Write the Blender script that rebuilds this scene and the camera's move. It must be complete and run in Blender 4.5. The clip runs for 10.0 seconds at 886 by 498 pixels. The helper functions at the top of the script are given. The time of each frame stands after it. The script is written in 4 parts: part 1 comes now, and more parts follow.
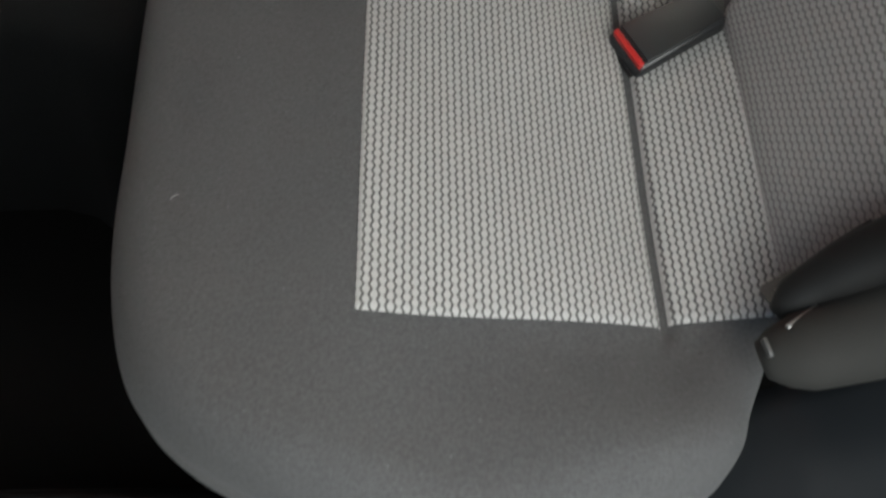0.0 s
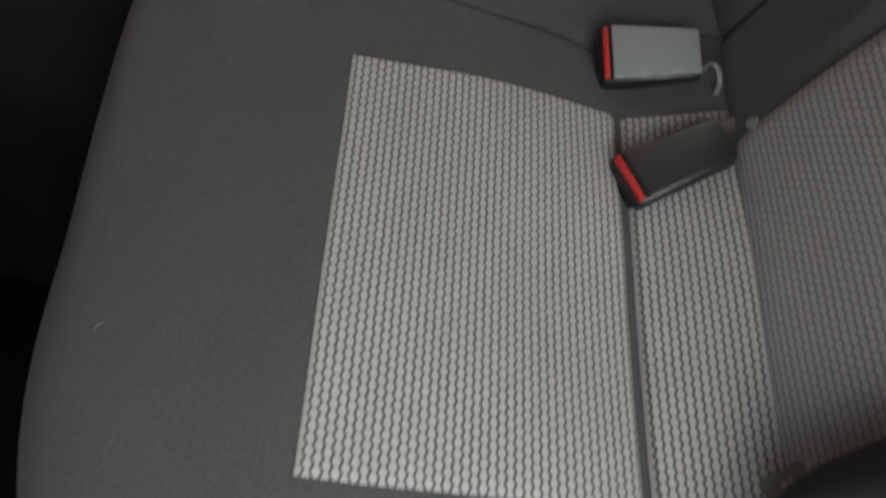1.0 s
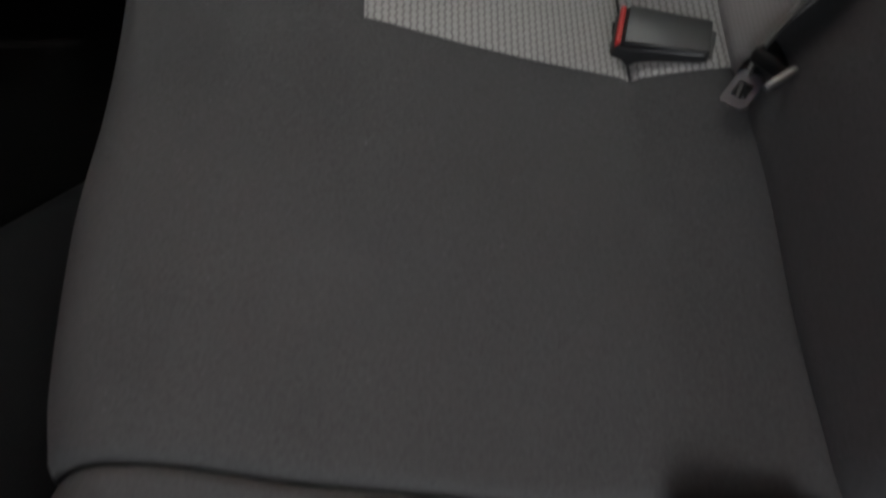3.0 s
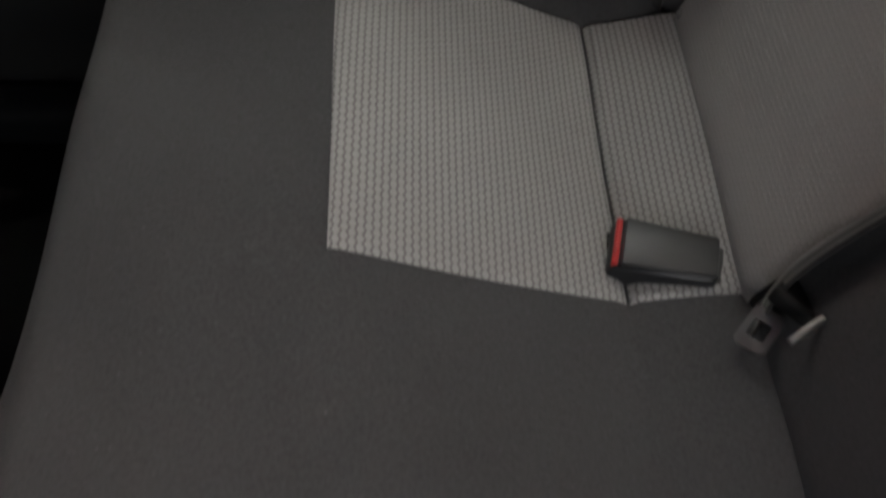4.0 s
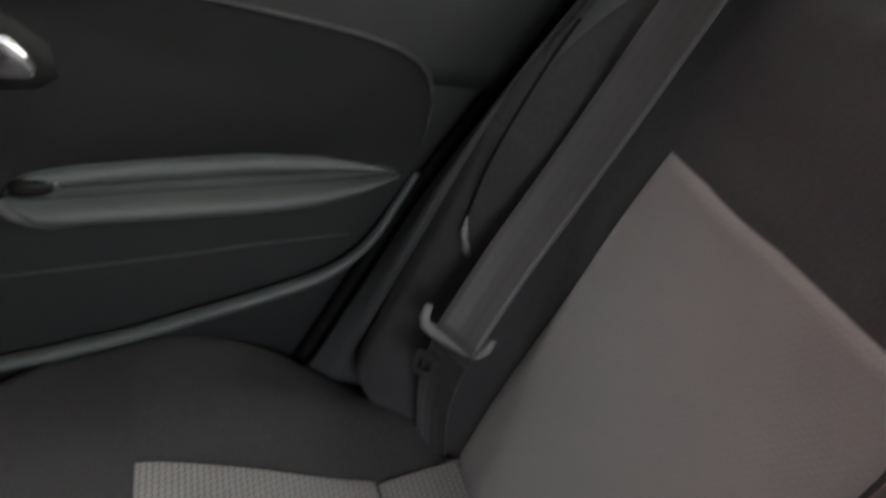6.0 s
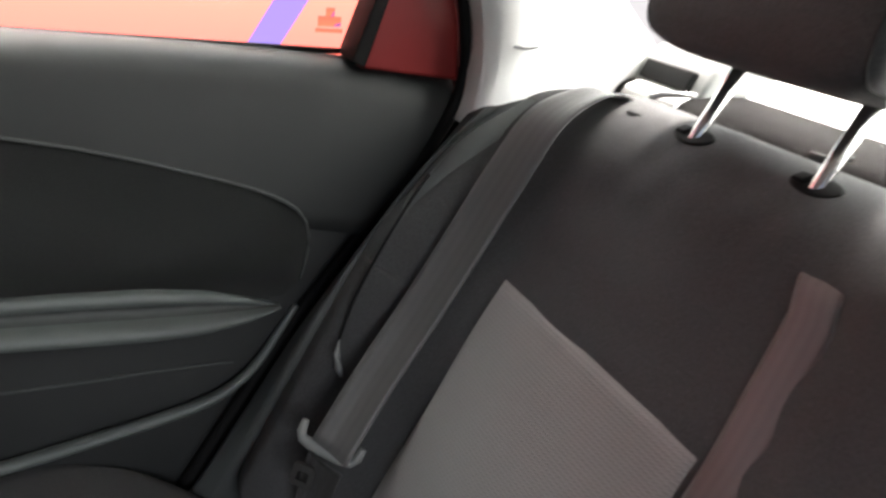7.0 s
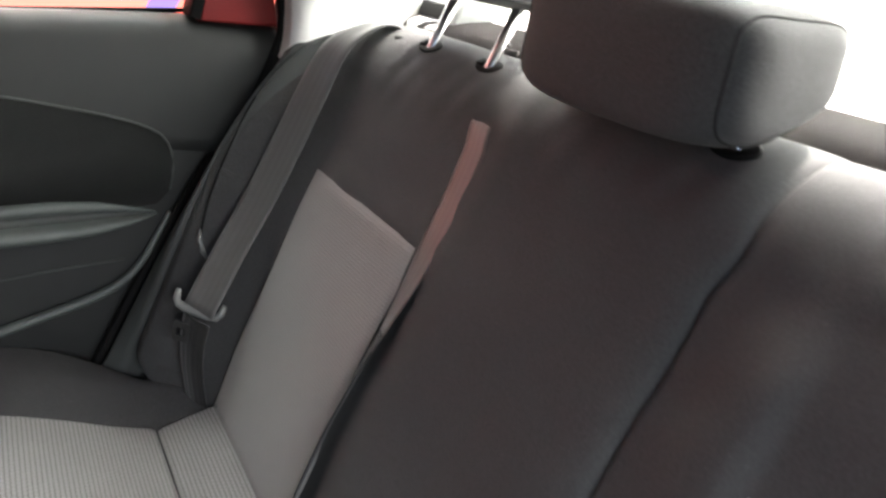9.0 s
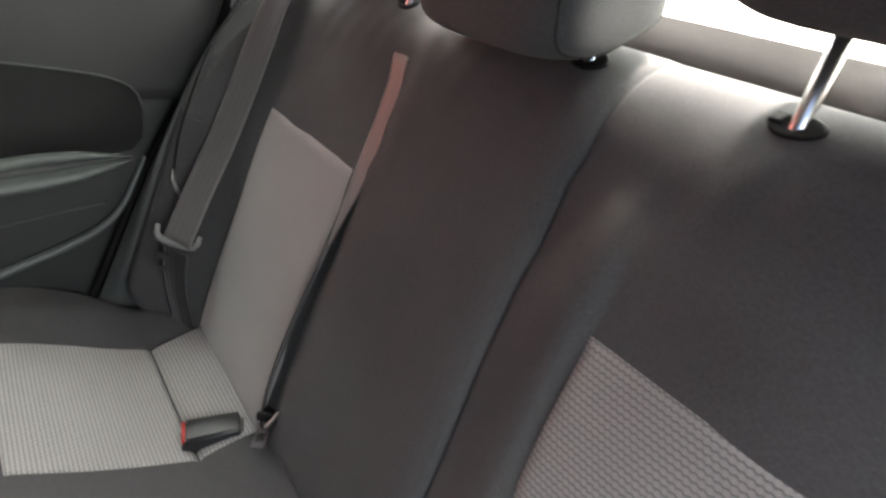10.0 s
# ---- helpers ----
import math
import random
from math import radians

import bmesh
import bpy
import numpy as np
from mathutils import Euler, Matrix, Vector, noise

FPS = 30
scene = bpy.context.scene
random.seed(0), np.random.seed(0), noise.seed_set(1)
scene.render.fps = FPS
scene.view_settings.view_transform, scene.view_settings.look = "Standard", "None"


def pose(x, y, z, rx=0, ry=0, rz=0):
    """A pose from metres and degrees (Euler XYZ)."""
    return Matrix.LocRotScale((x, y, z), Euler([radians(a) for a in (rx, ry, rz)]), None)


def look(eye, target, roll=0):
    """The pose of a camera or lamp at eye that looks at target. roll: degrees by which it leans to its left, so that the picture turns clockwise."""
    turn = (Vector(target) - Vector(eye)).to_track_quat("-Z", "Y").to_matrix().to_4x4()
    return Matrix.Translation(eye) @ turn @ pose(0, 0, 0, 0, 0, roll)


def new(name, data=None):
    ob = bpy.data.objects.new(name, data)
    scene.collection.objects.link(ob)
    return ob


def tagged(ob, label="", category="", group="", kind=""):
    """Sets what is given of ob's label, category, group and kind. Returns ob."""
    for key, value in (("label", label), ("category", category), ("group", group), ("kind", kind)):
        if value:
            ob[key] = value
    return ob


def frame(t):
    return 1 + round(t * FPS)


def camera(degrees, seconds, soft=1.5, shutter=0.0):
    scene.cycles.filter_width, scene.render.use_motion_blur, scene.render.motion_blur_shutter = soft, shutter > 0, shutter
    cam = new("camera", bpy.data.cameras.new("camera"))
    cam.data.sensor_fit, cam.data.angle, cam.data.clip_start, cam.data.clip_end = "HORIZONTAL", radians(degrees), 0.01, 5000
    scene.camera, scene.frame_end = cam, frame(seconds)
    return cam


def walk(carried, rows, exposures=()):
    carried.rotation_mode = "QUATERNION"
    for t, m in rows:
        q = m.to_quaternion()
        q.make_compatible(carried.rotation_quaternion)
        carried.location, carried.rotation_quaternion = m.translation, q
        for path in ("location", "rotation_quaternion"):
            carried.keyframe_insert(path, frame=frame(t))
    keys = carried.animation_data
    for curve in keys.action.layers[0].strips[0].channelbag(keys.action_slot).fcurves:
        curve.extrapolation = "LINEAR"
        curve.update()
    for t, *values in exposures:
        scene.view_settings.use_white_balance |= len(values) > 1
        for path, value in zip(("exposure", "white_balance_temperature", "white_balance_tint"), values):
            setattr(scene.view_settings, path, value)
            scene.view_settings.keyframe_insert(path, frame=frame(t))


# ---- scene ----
cam = camera(57.8, 10.0, soft=2.5, shutter=0.5)
PATH = [
    (0, (0.243, -0.661, 0.802), (0.252, 0.261, -0.973), -0.2),
    (0.5, (0.244, -0.618, 0.787), (0.288, 0.341, -0.967), 1.7),
    (1, (0.257, -0.575, 0.78), (0.279, 0.43, -0.948), 4.8),
    (1.5, (0.261, -0.481, 0.745), (0.26, 0.629, -0.919), 4.1),
    (2, (0.244, -0.415, 0.739), (0.225, 0.714, -0.912), 2.8),
    (2.5, (0.233, -0.324, 0.781), (0.23, 0.78, -0.887), -0.9),
    (3, (0.246, -0.2, 0.802), (0.233, 0.75, -0.958), -1.1),
    (3.2, (0.249, -0.163, 0.802), (0.238, 0.797, -0.952), -0.7),
    (4.3, (0.236, -0.025, 0.788), (0.326, 1.141, -0.835), 3.1),
    (4.5, (0.233, 0.0, 0.798), (0.343, 1.203, -0.796), 1.6),
    (5, (0.252, 0.017, 0.829), (0.401, 1.36, -0.644), -0.7),
    (5.5, (0.266, 0.009, 0.89), (0.588, 1.491, -0.413), 2.4),
    (6, (0.277, -0.005, 0.929), (0.783, 1.571, -0.194), 4.2),
    (6.2, (0.281, -0.021, 0.942), (0.844, 1.586, -0.108), 4.9),
    (7.3, (0.248, -0.166, 0.961), (1.097, 1.51, 0.274), 6.7),
    (7.5, (0.255, -0.197, 0.963), (1.113, 1.48, 0.291), 6.6),
    (8, (0.26, -0.289, 0.967), (1.161, 1.369, 0.302), 6.5),
    (8.5, (0.267, -0.374, 0.964), (1.185, 1.254, 0.25), 5.3),
    (9, (0.27, -0.453, 0.961), (1.183, 1.151, 0.19), 3.0),
    (9.5, (0.273, -0.53, 0.967), (1.165, 1.054, 0.134), 0.6),
    (10, (0.278, -0.596, 0.984), (1.153, 0.958, 0.079), -0.9),
]
walk(cam, [(t, look(eye, target, roll)) for t, eye, target, roll in PATH],
     [(0, 2.05, 7100, 8), (0.5, 2.0, 7100, 8), (1.0, 1.75, 7100, 9), (1.5, 1.45, 7050, 10), (2.0, 1.9, 7000, 11), (2.5, 2.0, 6900, 14), (3.0, 1.75, 7000, 15), (4.5, 1.75, 7300, 19),
      (5.0, 1.8, 7250, 20), (5.5, 1.95, 7150, 18), (6.0, 2.1, 6950, 18), (7.5, 2.6, 6900, 15), (8.5, 2.7, 6900, 15), (10.0, 2.8, 7100, 15)])

# ---------------------------------------------------------------- light
world = bpy.data.worlds.new("sky")
scene.world = world
world.use_nodes = True
wn = world.node_tree
sky = wn.nodes.new("ShaderNodeTexSky")
sky.sky_type, sky.sun_disc = "NISHITA", False
sky.sun_elevation, sky.sun_rotation = radians(65), radians(77)
wn.links.new(sky.outputs[0], wn.nodes["Background"].inputs[0])
wn.nodes["Background"].inputs[1].default_value = 0.07

sun = new("sun", bpy.data.lights.new("sun", "SUN"))
sun.data.energy, sun.data.angle, sun.data.color = 5.0, radians(4), (1.0, 0.98, 0.94)
sun.matrix_world = look((1.81, 0.42, 3.2), (0.72, 0.16, 0.83))

# daylight that enters by the open near door
day = new("open_door_daylight", bpy.data.lights.new("open_door_daylight", "AREA"))
day.data.shape, day.data.size, day.data.size_y = "RECTANGLE", 0.6, 0.4
day.data.spread = radians(112)
day.data.energy, day.data.color = 0.78, (0.95, 1.0, 1.0)
day.matrix_world = look((0.38, -0.92, 0.80), (0.25, -0.48, 0.36))

# daylight from above the wall outside the far window
far_day = new("far_window_daylight", bpy.data.lights.new("far_window_daylight", "AREA"))
far_day.data.shape, far_day.data.size, far_day.data.size_y = "RECTANGLE", 0.8, 0.34
far_day.data.energy, far_day.data.color = 3.4, (0.92, 1.0, 0.98)
far_day.matrix_world = look((0.62, 0.80, 1.37), (0.30, 0.40, 0.35))


# daylight that falls through the sloping rear window
rear_day = new("rear_window_daylight", bpy.data.lights.new("rear_window_daylight", "AREA"))
rear_day.data.shape, rear_day.data.size, rear_day.data.size_y = "RECTANGLE", 1.1, 0.5
rear_day.data.energy, rear_day.data.color = 4.6, (0.95, 1.0, 0.98)
rear_day.matrix_world = look((1.11, -0.04, 1.15), (0.68, -0.06, 0.77))


# ---------------------------------------------------------------- materials
def material(name):
    m = bpy.data.materials.new(name)
    m.use_nodes = True
    return m, m.node_tree.nodes, m.node_tree.links, m.node_tree.nodes["Principled BSDF"]


def mathn(nodes, links, op, a, b=None, c=None):
    n = nodes.new("ShaderNodeMath")
    n.operation = op
    for i, v in enumerate((a, b, c)):
        if v is None:
            continue
        if isinstance(v, (int, float)):
            n.inputs[i].default_value = v
        else:
            links.new(v, n.inputs[i])
    return n.outputs[0]


def mixc(nodes, links, f, a, b):
    n = nodes.new("ShaderNodeMix")
    n.data_type = "RGBA"
    for i, v in ((0, f), (6, a), (7, b)):
        if isinstance(v, (int, float)):
            n.inputs[i].default_value = v
        elif isinstance(v, tuple):
            n.inputs[i].default_value = (*v, 1)
        else:
            links.new(v, n.inputs[i])
    return n.outputs[2]


def noise_of(nodes, links, scale, detail=3.0, vec=None):
    n = nodes.new("ShaderNodeTexNoise")
    n.inputs["Scale"].default_value, n.inputs["Detail"].default_value = scale, detail
    if vec is None:
        vec = nodes.new("ShaderNodeTexCoord").outputs["Object"]
    links.new(vec, n.inputs["Vector"])
    return n.outputs["Fac"]


def bump(nodes, links, bsdf, height, strength, distance):
    n = nodes.new("ShaderNodeBump")
    n.inputs["Strength"].default_value, n.inputs["Distance"].default_value = strength, distance
    links.new(height, n.inputs["Height"])
    links.new(n.outputs[0], bsdf.inputs["Normal"])


def plain(name, colour, rough, metal=0.0, grain=900.0, depth=0.0002, vary=0.15, spec=0.5, stain=9.0):
    """Paint, moulded plastic or metal: fine grain and broad wear."""
    m, nodes, links, b = material(name)
    f1, f2 = noise_of(nodes, links, grain, 2.0), noise_of(nodes, links, stain, 4.0)
    f = mathn(nodes, links, "MULTIPLY_ADD", f2, 0.7, mathn(nodes, links, "MULTIPLY", f1, 0.3))
    lo, hi = tuple(c * (1 - vary) for c in colour), tuple(min(1, c * (1 + vary)) for c in colour)
    links.new(mixc(nodes, links, f, lo, hi), b.inputs["Base Color"])
    links.new(mathn(nodes, links, "MULTIPLY_ADD", f2, 0.16, rough - 0.08), b.inputs["Roughness"])
    b.inputs["Metallic"].default_value = metal
    b.inputs["Specular IOR Level"].default_value = spec
    bump(nodes, links, b, f1, 0.5, depth)
    return m


def cloth(name, colour, weave=0.0011, vary=0.38, sheen=0.08, spec=0.15):
    """Flat woven seat cloth with a fine over-and-under thread, lint and rubbed patches."""
    m, nodes, links, b = material(name)
    uv = nodes.new("ShaderNodeUVMap").outputs[0]
    sep = nodes.new("ShaderNodeSeparateXYZ")
    links.new(uv, sep.inputs[0])
    w = 2 * math.pi / weave
    a = mathn(nodes, links, "SINE", mathn(nodes, links, "MULTIPLY", sep.outputs[0], w))
    c = mathn(nodes, links, "SINE", mathn(nodes, links, "MULTIPLY", sep.outputs[1], w))
    thread = mathn(nodes, links, "MULTIPLY_ADD", mathn(nodes, links, "MULTIPLY", a, c), 0.5, 0.5)
    fine, broad = noise_of(nodes, links, 1400, 3.0), noise_of(nodes, links, 7.0, 5.0)
    mid = noise_of(nodes, links, 420, 2.0)
    f = mathn(nodes, links, "MULTIPLY_ADD", thread, 0.25, mathn(nodes, links, "MULTIPLY_ADD", broad, 0.35, mathn(nodes, links, "MULTIPLY_ADD", mid, 0.95, mathn(nodes, links, "MULTIPLY", fine, 0.30))))
    f = mathn(nodes, links, "ADD", f, -0.35)
    lo, hi = tuple(v * (1 - vary) for v in colour), tuple(v * (1 + vary) for v in colour)
    base = mixc(nodes, links, f, lo, hi)
    lint = mathn(nodes, links, "GREATER_THAN", noise_of(nodes, links, 420, 1.0), 0.80)
    links.new(mixc(nodes, links, mathn(nodes, links, "MULTIPLY", lint, 0.5), base, tuple(min(1, v * 2.6) for v in colour)), b.inputs["Base Color"])
    b.inputs["Roughness"].default_value = 0.92
    b.inputs["Specular IOR Level"].default_value = spec
    b.inputs["Sheen Weight"].default_value, b.inputs["Sheen Roughness"].default_value = sheen, 0.5
    bump(nodes, links, b, mathn(nodes, links, "MULTIPLY_ADD", fine, 0.8, thread), 0.5, 0.0004)
    return m


def grain_cloth(name, light, dark, pitch_x=0.0049, pitch_y=0.0066, relief=0.0012):
    """Seat insert: staggered columns of long raised grains between thin dark threads that weave round them."""
    m, nodes, links, b = material(name)
    uv = nodes.new("ShaderNodeUVMap").outputs[0]
    sep = nodes.new("ShaderNodeSeparateXYZ")
    links.new(uv, sep.inputs[0])
    wob = mathn(nodes, links, "MULTIPLY_ADD", noise_of(nodes, links, 260, 2.0, uv), 0.22, -0.11)
    u = mathn(nodes, links, "ADD", mathn(nodes, links, "DIVIDE", sep.outputs[0], pitch_x), wob)
    v = mathn(nodes, links, "DIVIDE", sep.outputs[1], pitch_y)
    col = mathn(nodes, links, "FLOOR", u)
    odd = mathn(nodes, links, "MULTIPLY", mathn(nodes, links, "FLOORED_MODULO", col, 2.0), 0.5)
    v2 = mathn(nodes, links, "ADD", mathn(nodes, links, "ADD", v, odd), mathn(nodes, links, "MULTIPLY", wob, 0.5))
    du = mathn(nodes, links, "ABSOLUTE", mathn(nodes, links, "SUBTRACT", mathn(nodes, links, "FRACT", u), 0.5))
    dv = mathn(nodes, links, "ABSOLUTE", mathn(nodes, links, "SUBTRACT", mathn(nodes, links, "FRACT", v2), 0.5))
    # a column swells at a grain's middle and narrows to a neck where two grains meet
    half = mathn(nodes, links, "MULTIPLY_ADD", mathn(nodes, links, "COSINE", mathn(nodes, links, "MULTIPLY", dv, 2 * math.pi)), 0.130, 0.375)
    edge = mathn(nodes, links, "SUBTRACT", half, du)
    mask = nodes.new("ShaderNodeMapRange")
    mask.interpolation_type = "SMOOTHSTEP"
    mask.inputs["From Min"].default_value, mask.inputs["From Max"].default_value = -0.05, 0.10
    links.new(edge, mask.inputs["Value"])
    fine, broad = noise_of(nodes, links, 1500, 3.0), noise_of(nodes, links, 8.0, 4.0)
    tone = mathn(nodes, links, "MULTIPLY_ADD", broad, 0.5, mathn(nodes, links, "MULTIPLY", fine, 0.5))
    bright = mixc(nodes, links, tone, tuple(c * 0.80 for c in light), tuple(min(1, c * 1.2) for c in light))
    neck = mathn(nodes, links, "SUBTRACT", 1.0, mathn(nodes, links, "POWER", mathn(nodes, links, "MULTIPLY", dv, 2.0), 3.0))
    seen = mathn(nodes, links, "MULTIPLY", mask.outputs[0], mathn(nodes, links, "MULTIPLY_ADD", neck, 0.20, 0.80))
    links.new(mixc(nodes, links, seen, dark, bright), b.inputs["Base Color"])
    b.inputs["Roughness"].default_value = 0.88
    b.inputs["Specular IOR Level"].default_value = 0.25
    b.inputs["Sheen Weight"].default_value = 0.1
    bump(nodes, links, b, mathn(nodes, links, "MULTIPLY_ADD", fine, 0.15, mask.outputs[0]), 0.8, relief)
    return m


def webbing_mat(name, colour, ribs=0.35):
    """Seat-belt webbing: lengthwise ribs over a fine cross weave, slightly silky."""
    m, nodes, links, b = material(name)
    sep = nodes.new("ShaderNodeSeparateXYZ")
    links.new(nodes.new("ShaderNodeUVMap").outputs[0], sep.inputs[0])
    rib = mathn(nodes, links, "SINE", mathn(nodes, links, "MULTIPLY", sep.outputs[0], 2 * math.pi / 0.0085))
    cross = mathn(nodes, links, "SINE", mathn(nodes, links, "MULTIPLY", sep.outputs[1], 2 * math.pi / 0.0016))
    f = mathn(nodes, links, "MULTIPLY_ADD", rib, ribs, mathn(nodes, links, "MULTIPLY_ADD", cross, 0.12, 0.5))
    links.new(mixc(nodes, links, f, tuple(c * 0.7 for c in colour), tuple(c * 1.3 for c in colour)), b.inputs["Base Color"])
    b.inputs["Roughness"].default_value = 0.42
    b.inputs["Sheen Weight"].default_value = 0.25
    bump(nodes, links, b, f, 0.6, 0.0006)
    return m


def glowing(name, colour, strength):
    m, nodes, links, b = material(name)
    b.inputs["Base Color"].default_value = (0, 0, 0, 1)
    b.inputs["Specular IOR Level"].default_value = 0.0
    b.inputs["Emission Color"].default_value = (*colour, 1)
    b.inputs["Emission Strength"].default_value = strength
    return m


M_CLOTH = cloth("charcoal_seat_cloth", (0.058, 0.058, 0.059))
M_INSERT = grain_cloth("grey_grain_cloth", (0.315, 0.310, 0.302), (0.078, 0.076, 0.074))
# Copies of the same cloth, with blur and dimmer light put into their colours
M_INSERTBLUR = grain_cloth("blurred_grey_grain_cloth", (0.325, 0.319, 0.311), (0.165, 0.161, 0.157), relief=0.0007)
M_INSERTBACK = grain_cloth("dimmed_grey_grain_cloth", (0.262, 0.256, 0.250), (0.138, 0.135, 0.131), relief=0.0006)
M_INSERTFAINT = grain_cloth("faint_grey_grain_cloth", (0.295, 0.283, 0.277), (0.262, 0.251, 0.245), 0.0040, 0.0054, relief=0.0003)
M_DOOR = plain("dark_moulded_door_plastic", (0.014, 0.0153, 0.0156), 0.55, grain=1600, depth=0.0004)
# Door plastic again, with the light on the side trim put into its colour
M_TRIM = plain("lightened_trim_plastic", (0.055, 0.060, 0.059), 0.5, grain=1500, depth=0.0004, vary=0.25)
M_LEDGE = plain("satin_ledge_plastic", (0.018, 0.0195, 0.0195), 0.60, grain=1600, depth=0.0002, spec=0.35)
M_DOORDARK = cloth("black_door_cloth", (0.0085, 0.009, 0.0092))
M_LIP = plain("grey_satin_trim", (0.088, 0.100, 0.097), 0.48, grain=1500)
M_DISH = plain("dark_armrest_dish", (0.045, 0.049, 0.048), 0.55, grain=1500)
M_BLACK = plain("black_plastic", (0.008, 0.008, 0.008), 0.55, grain=1200, spec=0.25)
M_BUCKLE = plain("black_buckle_plastic", (0.0145, 0.0152, 0.0162), 0.38, grain=1300, depth=0.0002, vary=0.1, stain=40)
M_BUCKLEGREY = plain("grey_satin_buckle_plastic", (0.185, 0.198, 0.202), 0.27, grain=1300, depth=0.0001)
M_RED = plain("red_release_button", (0.42, 0.02, 0.018), 0.38)
M_STEEL = plain("stamped_steel", (0.26, 0.26, 0.26), 0.42, metal=1.0)
M_CHROME = plain("chromed_rod", (0.75, 0.75, 0.75), 0.20, metal=1.0, depth=0.00003)
M_GREYPL = plain("grey_tongue_plastic", (0.20, 0.205, 0.20), 0.5)
M_COVER = plain("worn_black_cover", (0.019, 0.0185, 0.017), 0.8, grain=700, depth=0.0005, spec=0.25)
M_WEB = webbing_mat("grey_webbing", (0.080, 0.077, 0.076), 0.10)
# Middle belt: the red light on it is put into this colour
M_WEBMID = webbing_mat("red_lit_grey_webbing", (0.088, 0.072, 0.071), 0.12)
M_WEBDARK = webbing_mat("black_and_shaded_webbing", (0.011, 0.0105, 0.0105))
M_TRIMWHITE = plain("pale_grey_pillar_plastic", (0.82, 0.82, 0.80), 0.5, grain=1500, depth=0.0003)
M_HEADLINER = cloth("grey_headlining", (0.15, 0.148, 0.142), weave=0.0025, vary=0.06)
M_REDPAINT = plain("red_body_paint", (0.17, 0.009, 0.009), 0.45, grain=60, depth=0.0)
M_CARPET = cloth("black_carpet", (0.005, 0.005, 0.005), weave=0.004, sheen=0.0, spec=0.05)
M_TUNNEL = cloth("grey_black_carpet", (0.0062, 0.0068, 0.0072), weave=0.004, sheen=0.03, spec=0.1)
M_SILL = plain("blue_black_sill_plastic", (0.0050, 0.0064, 0.0078), 0.65, grain=1500, depth=0.0004, spec=0.18)
M_SHELF = cloth("shaded_brown_grey_shelf_felt", (0.0058, 0.0053, 0.0052), weave=0.003, sheen=0.0, spec=0.05)
M_THREAD = plain("black_sewing_thread", (0.034, 0.034, 0.034), 0.9, grain=2500, spec=0.1)
M_RUBBER = plain("door_seal_rubber", (0.007, 0.007, 0.007), 0.75, spec=0.15)
# Dark copy of the steel, with the belt tongues' shade put into its colour
M_DARKSTEEL = plain("darkened_dull_steel", (0.12, 0.12, 0.12), 0.5, metal=1.0)
M_TAG = plain("clear_milky_plastic", (0.16, 0.16, 0.156), 0.3)
M_GROUND = plain("asphalt", (0.05, 0.05, 0.05), 0.9, grain=300, depth=0.002)

m_glass, gn, gl, gb = material("tinted_glass")
gb.inputs["Base Color"].default_value = (0.9, 0.95, 0.93, 1)
gb.inputs["Roughness"].default_value = 0.0
gb.inputs["Transmission Weight"].default_value = 1.0
gb.inputs["IOR"].default_value = 1.1
M_GLASS = m_glass


m_mark, kn, kl, kb = material("translucent_red_mark")
kb.inputs["Base Color"].default_value = (0.92, 0.52, 0.40, 1)
kb.inputs["Roughness"].default_value = 0.0
kb.inputs["Transmission Weight"].default_value = 1.0
kb.inputs["IOR"].default_value = 1.05
M_MARK = m_mark


# ---------------------------------------------------------------- mesh helpers
def linked(name, me, mat, parent=None, label=""):
    ob = new(name, me)
    if mat is not None:
        me.materials.append(mat)
    if parent is not None:
        ob.parent = parent
    if label:
        ob["label"] = label
    return ob


def part(name, bm, mat, parent=None, label="", smooth=True):
    me = bpy.data.meshes.new(name)
    bmesh.ops.recalc_face_normals(bm, faces=bm.faces)
    bm.to_mesh(me)
    bm.free()
    for p in me.polygons:
        p.use_smooth = smooth
    return linked(name, me, mat, parent, label)


def thing(name, label, category, group="", kind="", at=(0, 0, 0)):
    ob = new(name)
    ob.location = at
    return tagged(ob, label, category, group, kind)


def spline(points, n):
    """Catmull-Rom through the points, n samples evenly along the length."""
    p = np.array(points, float)
    q = np.vstack([2 * p[0] - p[1], p, 2 * p[-1] - p[-2]])
    out = []
    for i in range(1, len(q) - 2):
        t = np.linspace(0, 1, 24, endpoint=False)[:, None]
        a, b, c, d = q[i - 1], q[i], q[i + 1], q[i + 2]
        out.append(0.5 * (2 * b + (c - a) * t + (2 * a - 5 * b + 4 * c - d) * t**2 + (3 * b - a - 3 * c + d) * t**3))
    out = np.vstack(out + [p[-1:]])
    s = np.r_[0, np.cumsum(np.linalg.norm(np.diff(out, axis=0), axis=1))]
    w = np.linspace(0, s[-1], n)
    return np.stack([np.interp(w, s, out[:, k]) for k in range(p.shape[1])], 1)


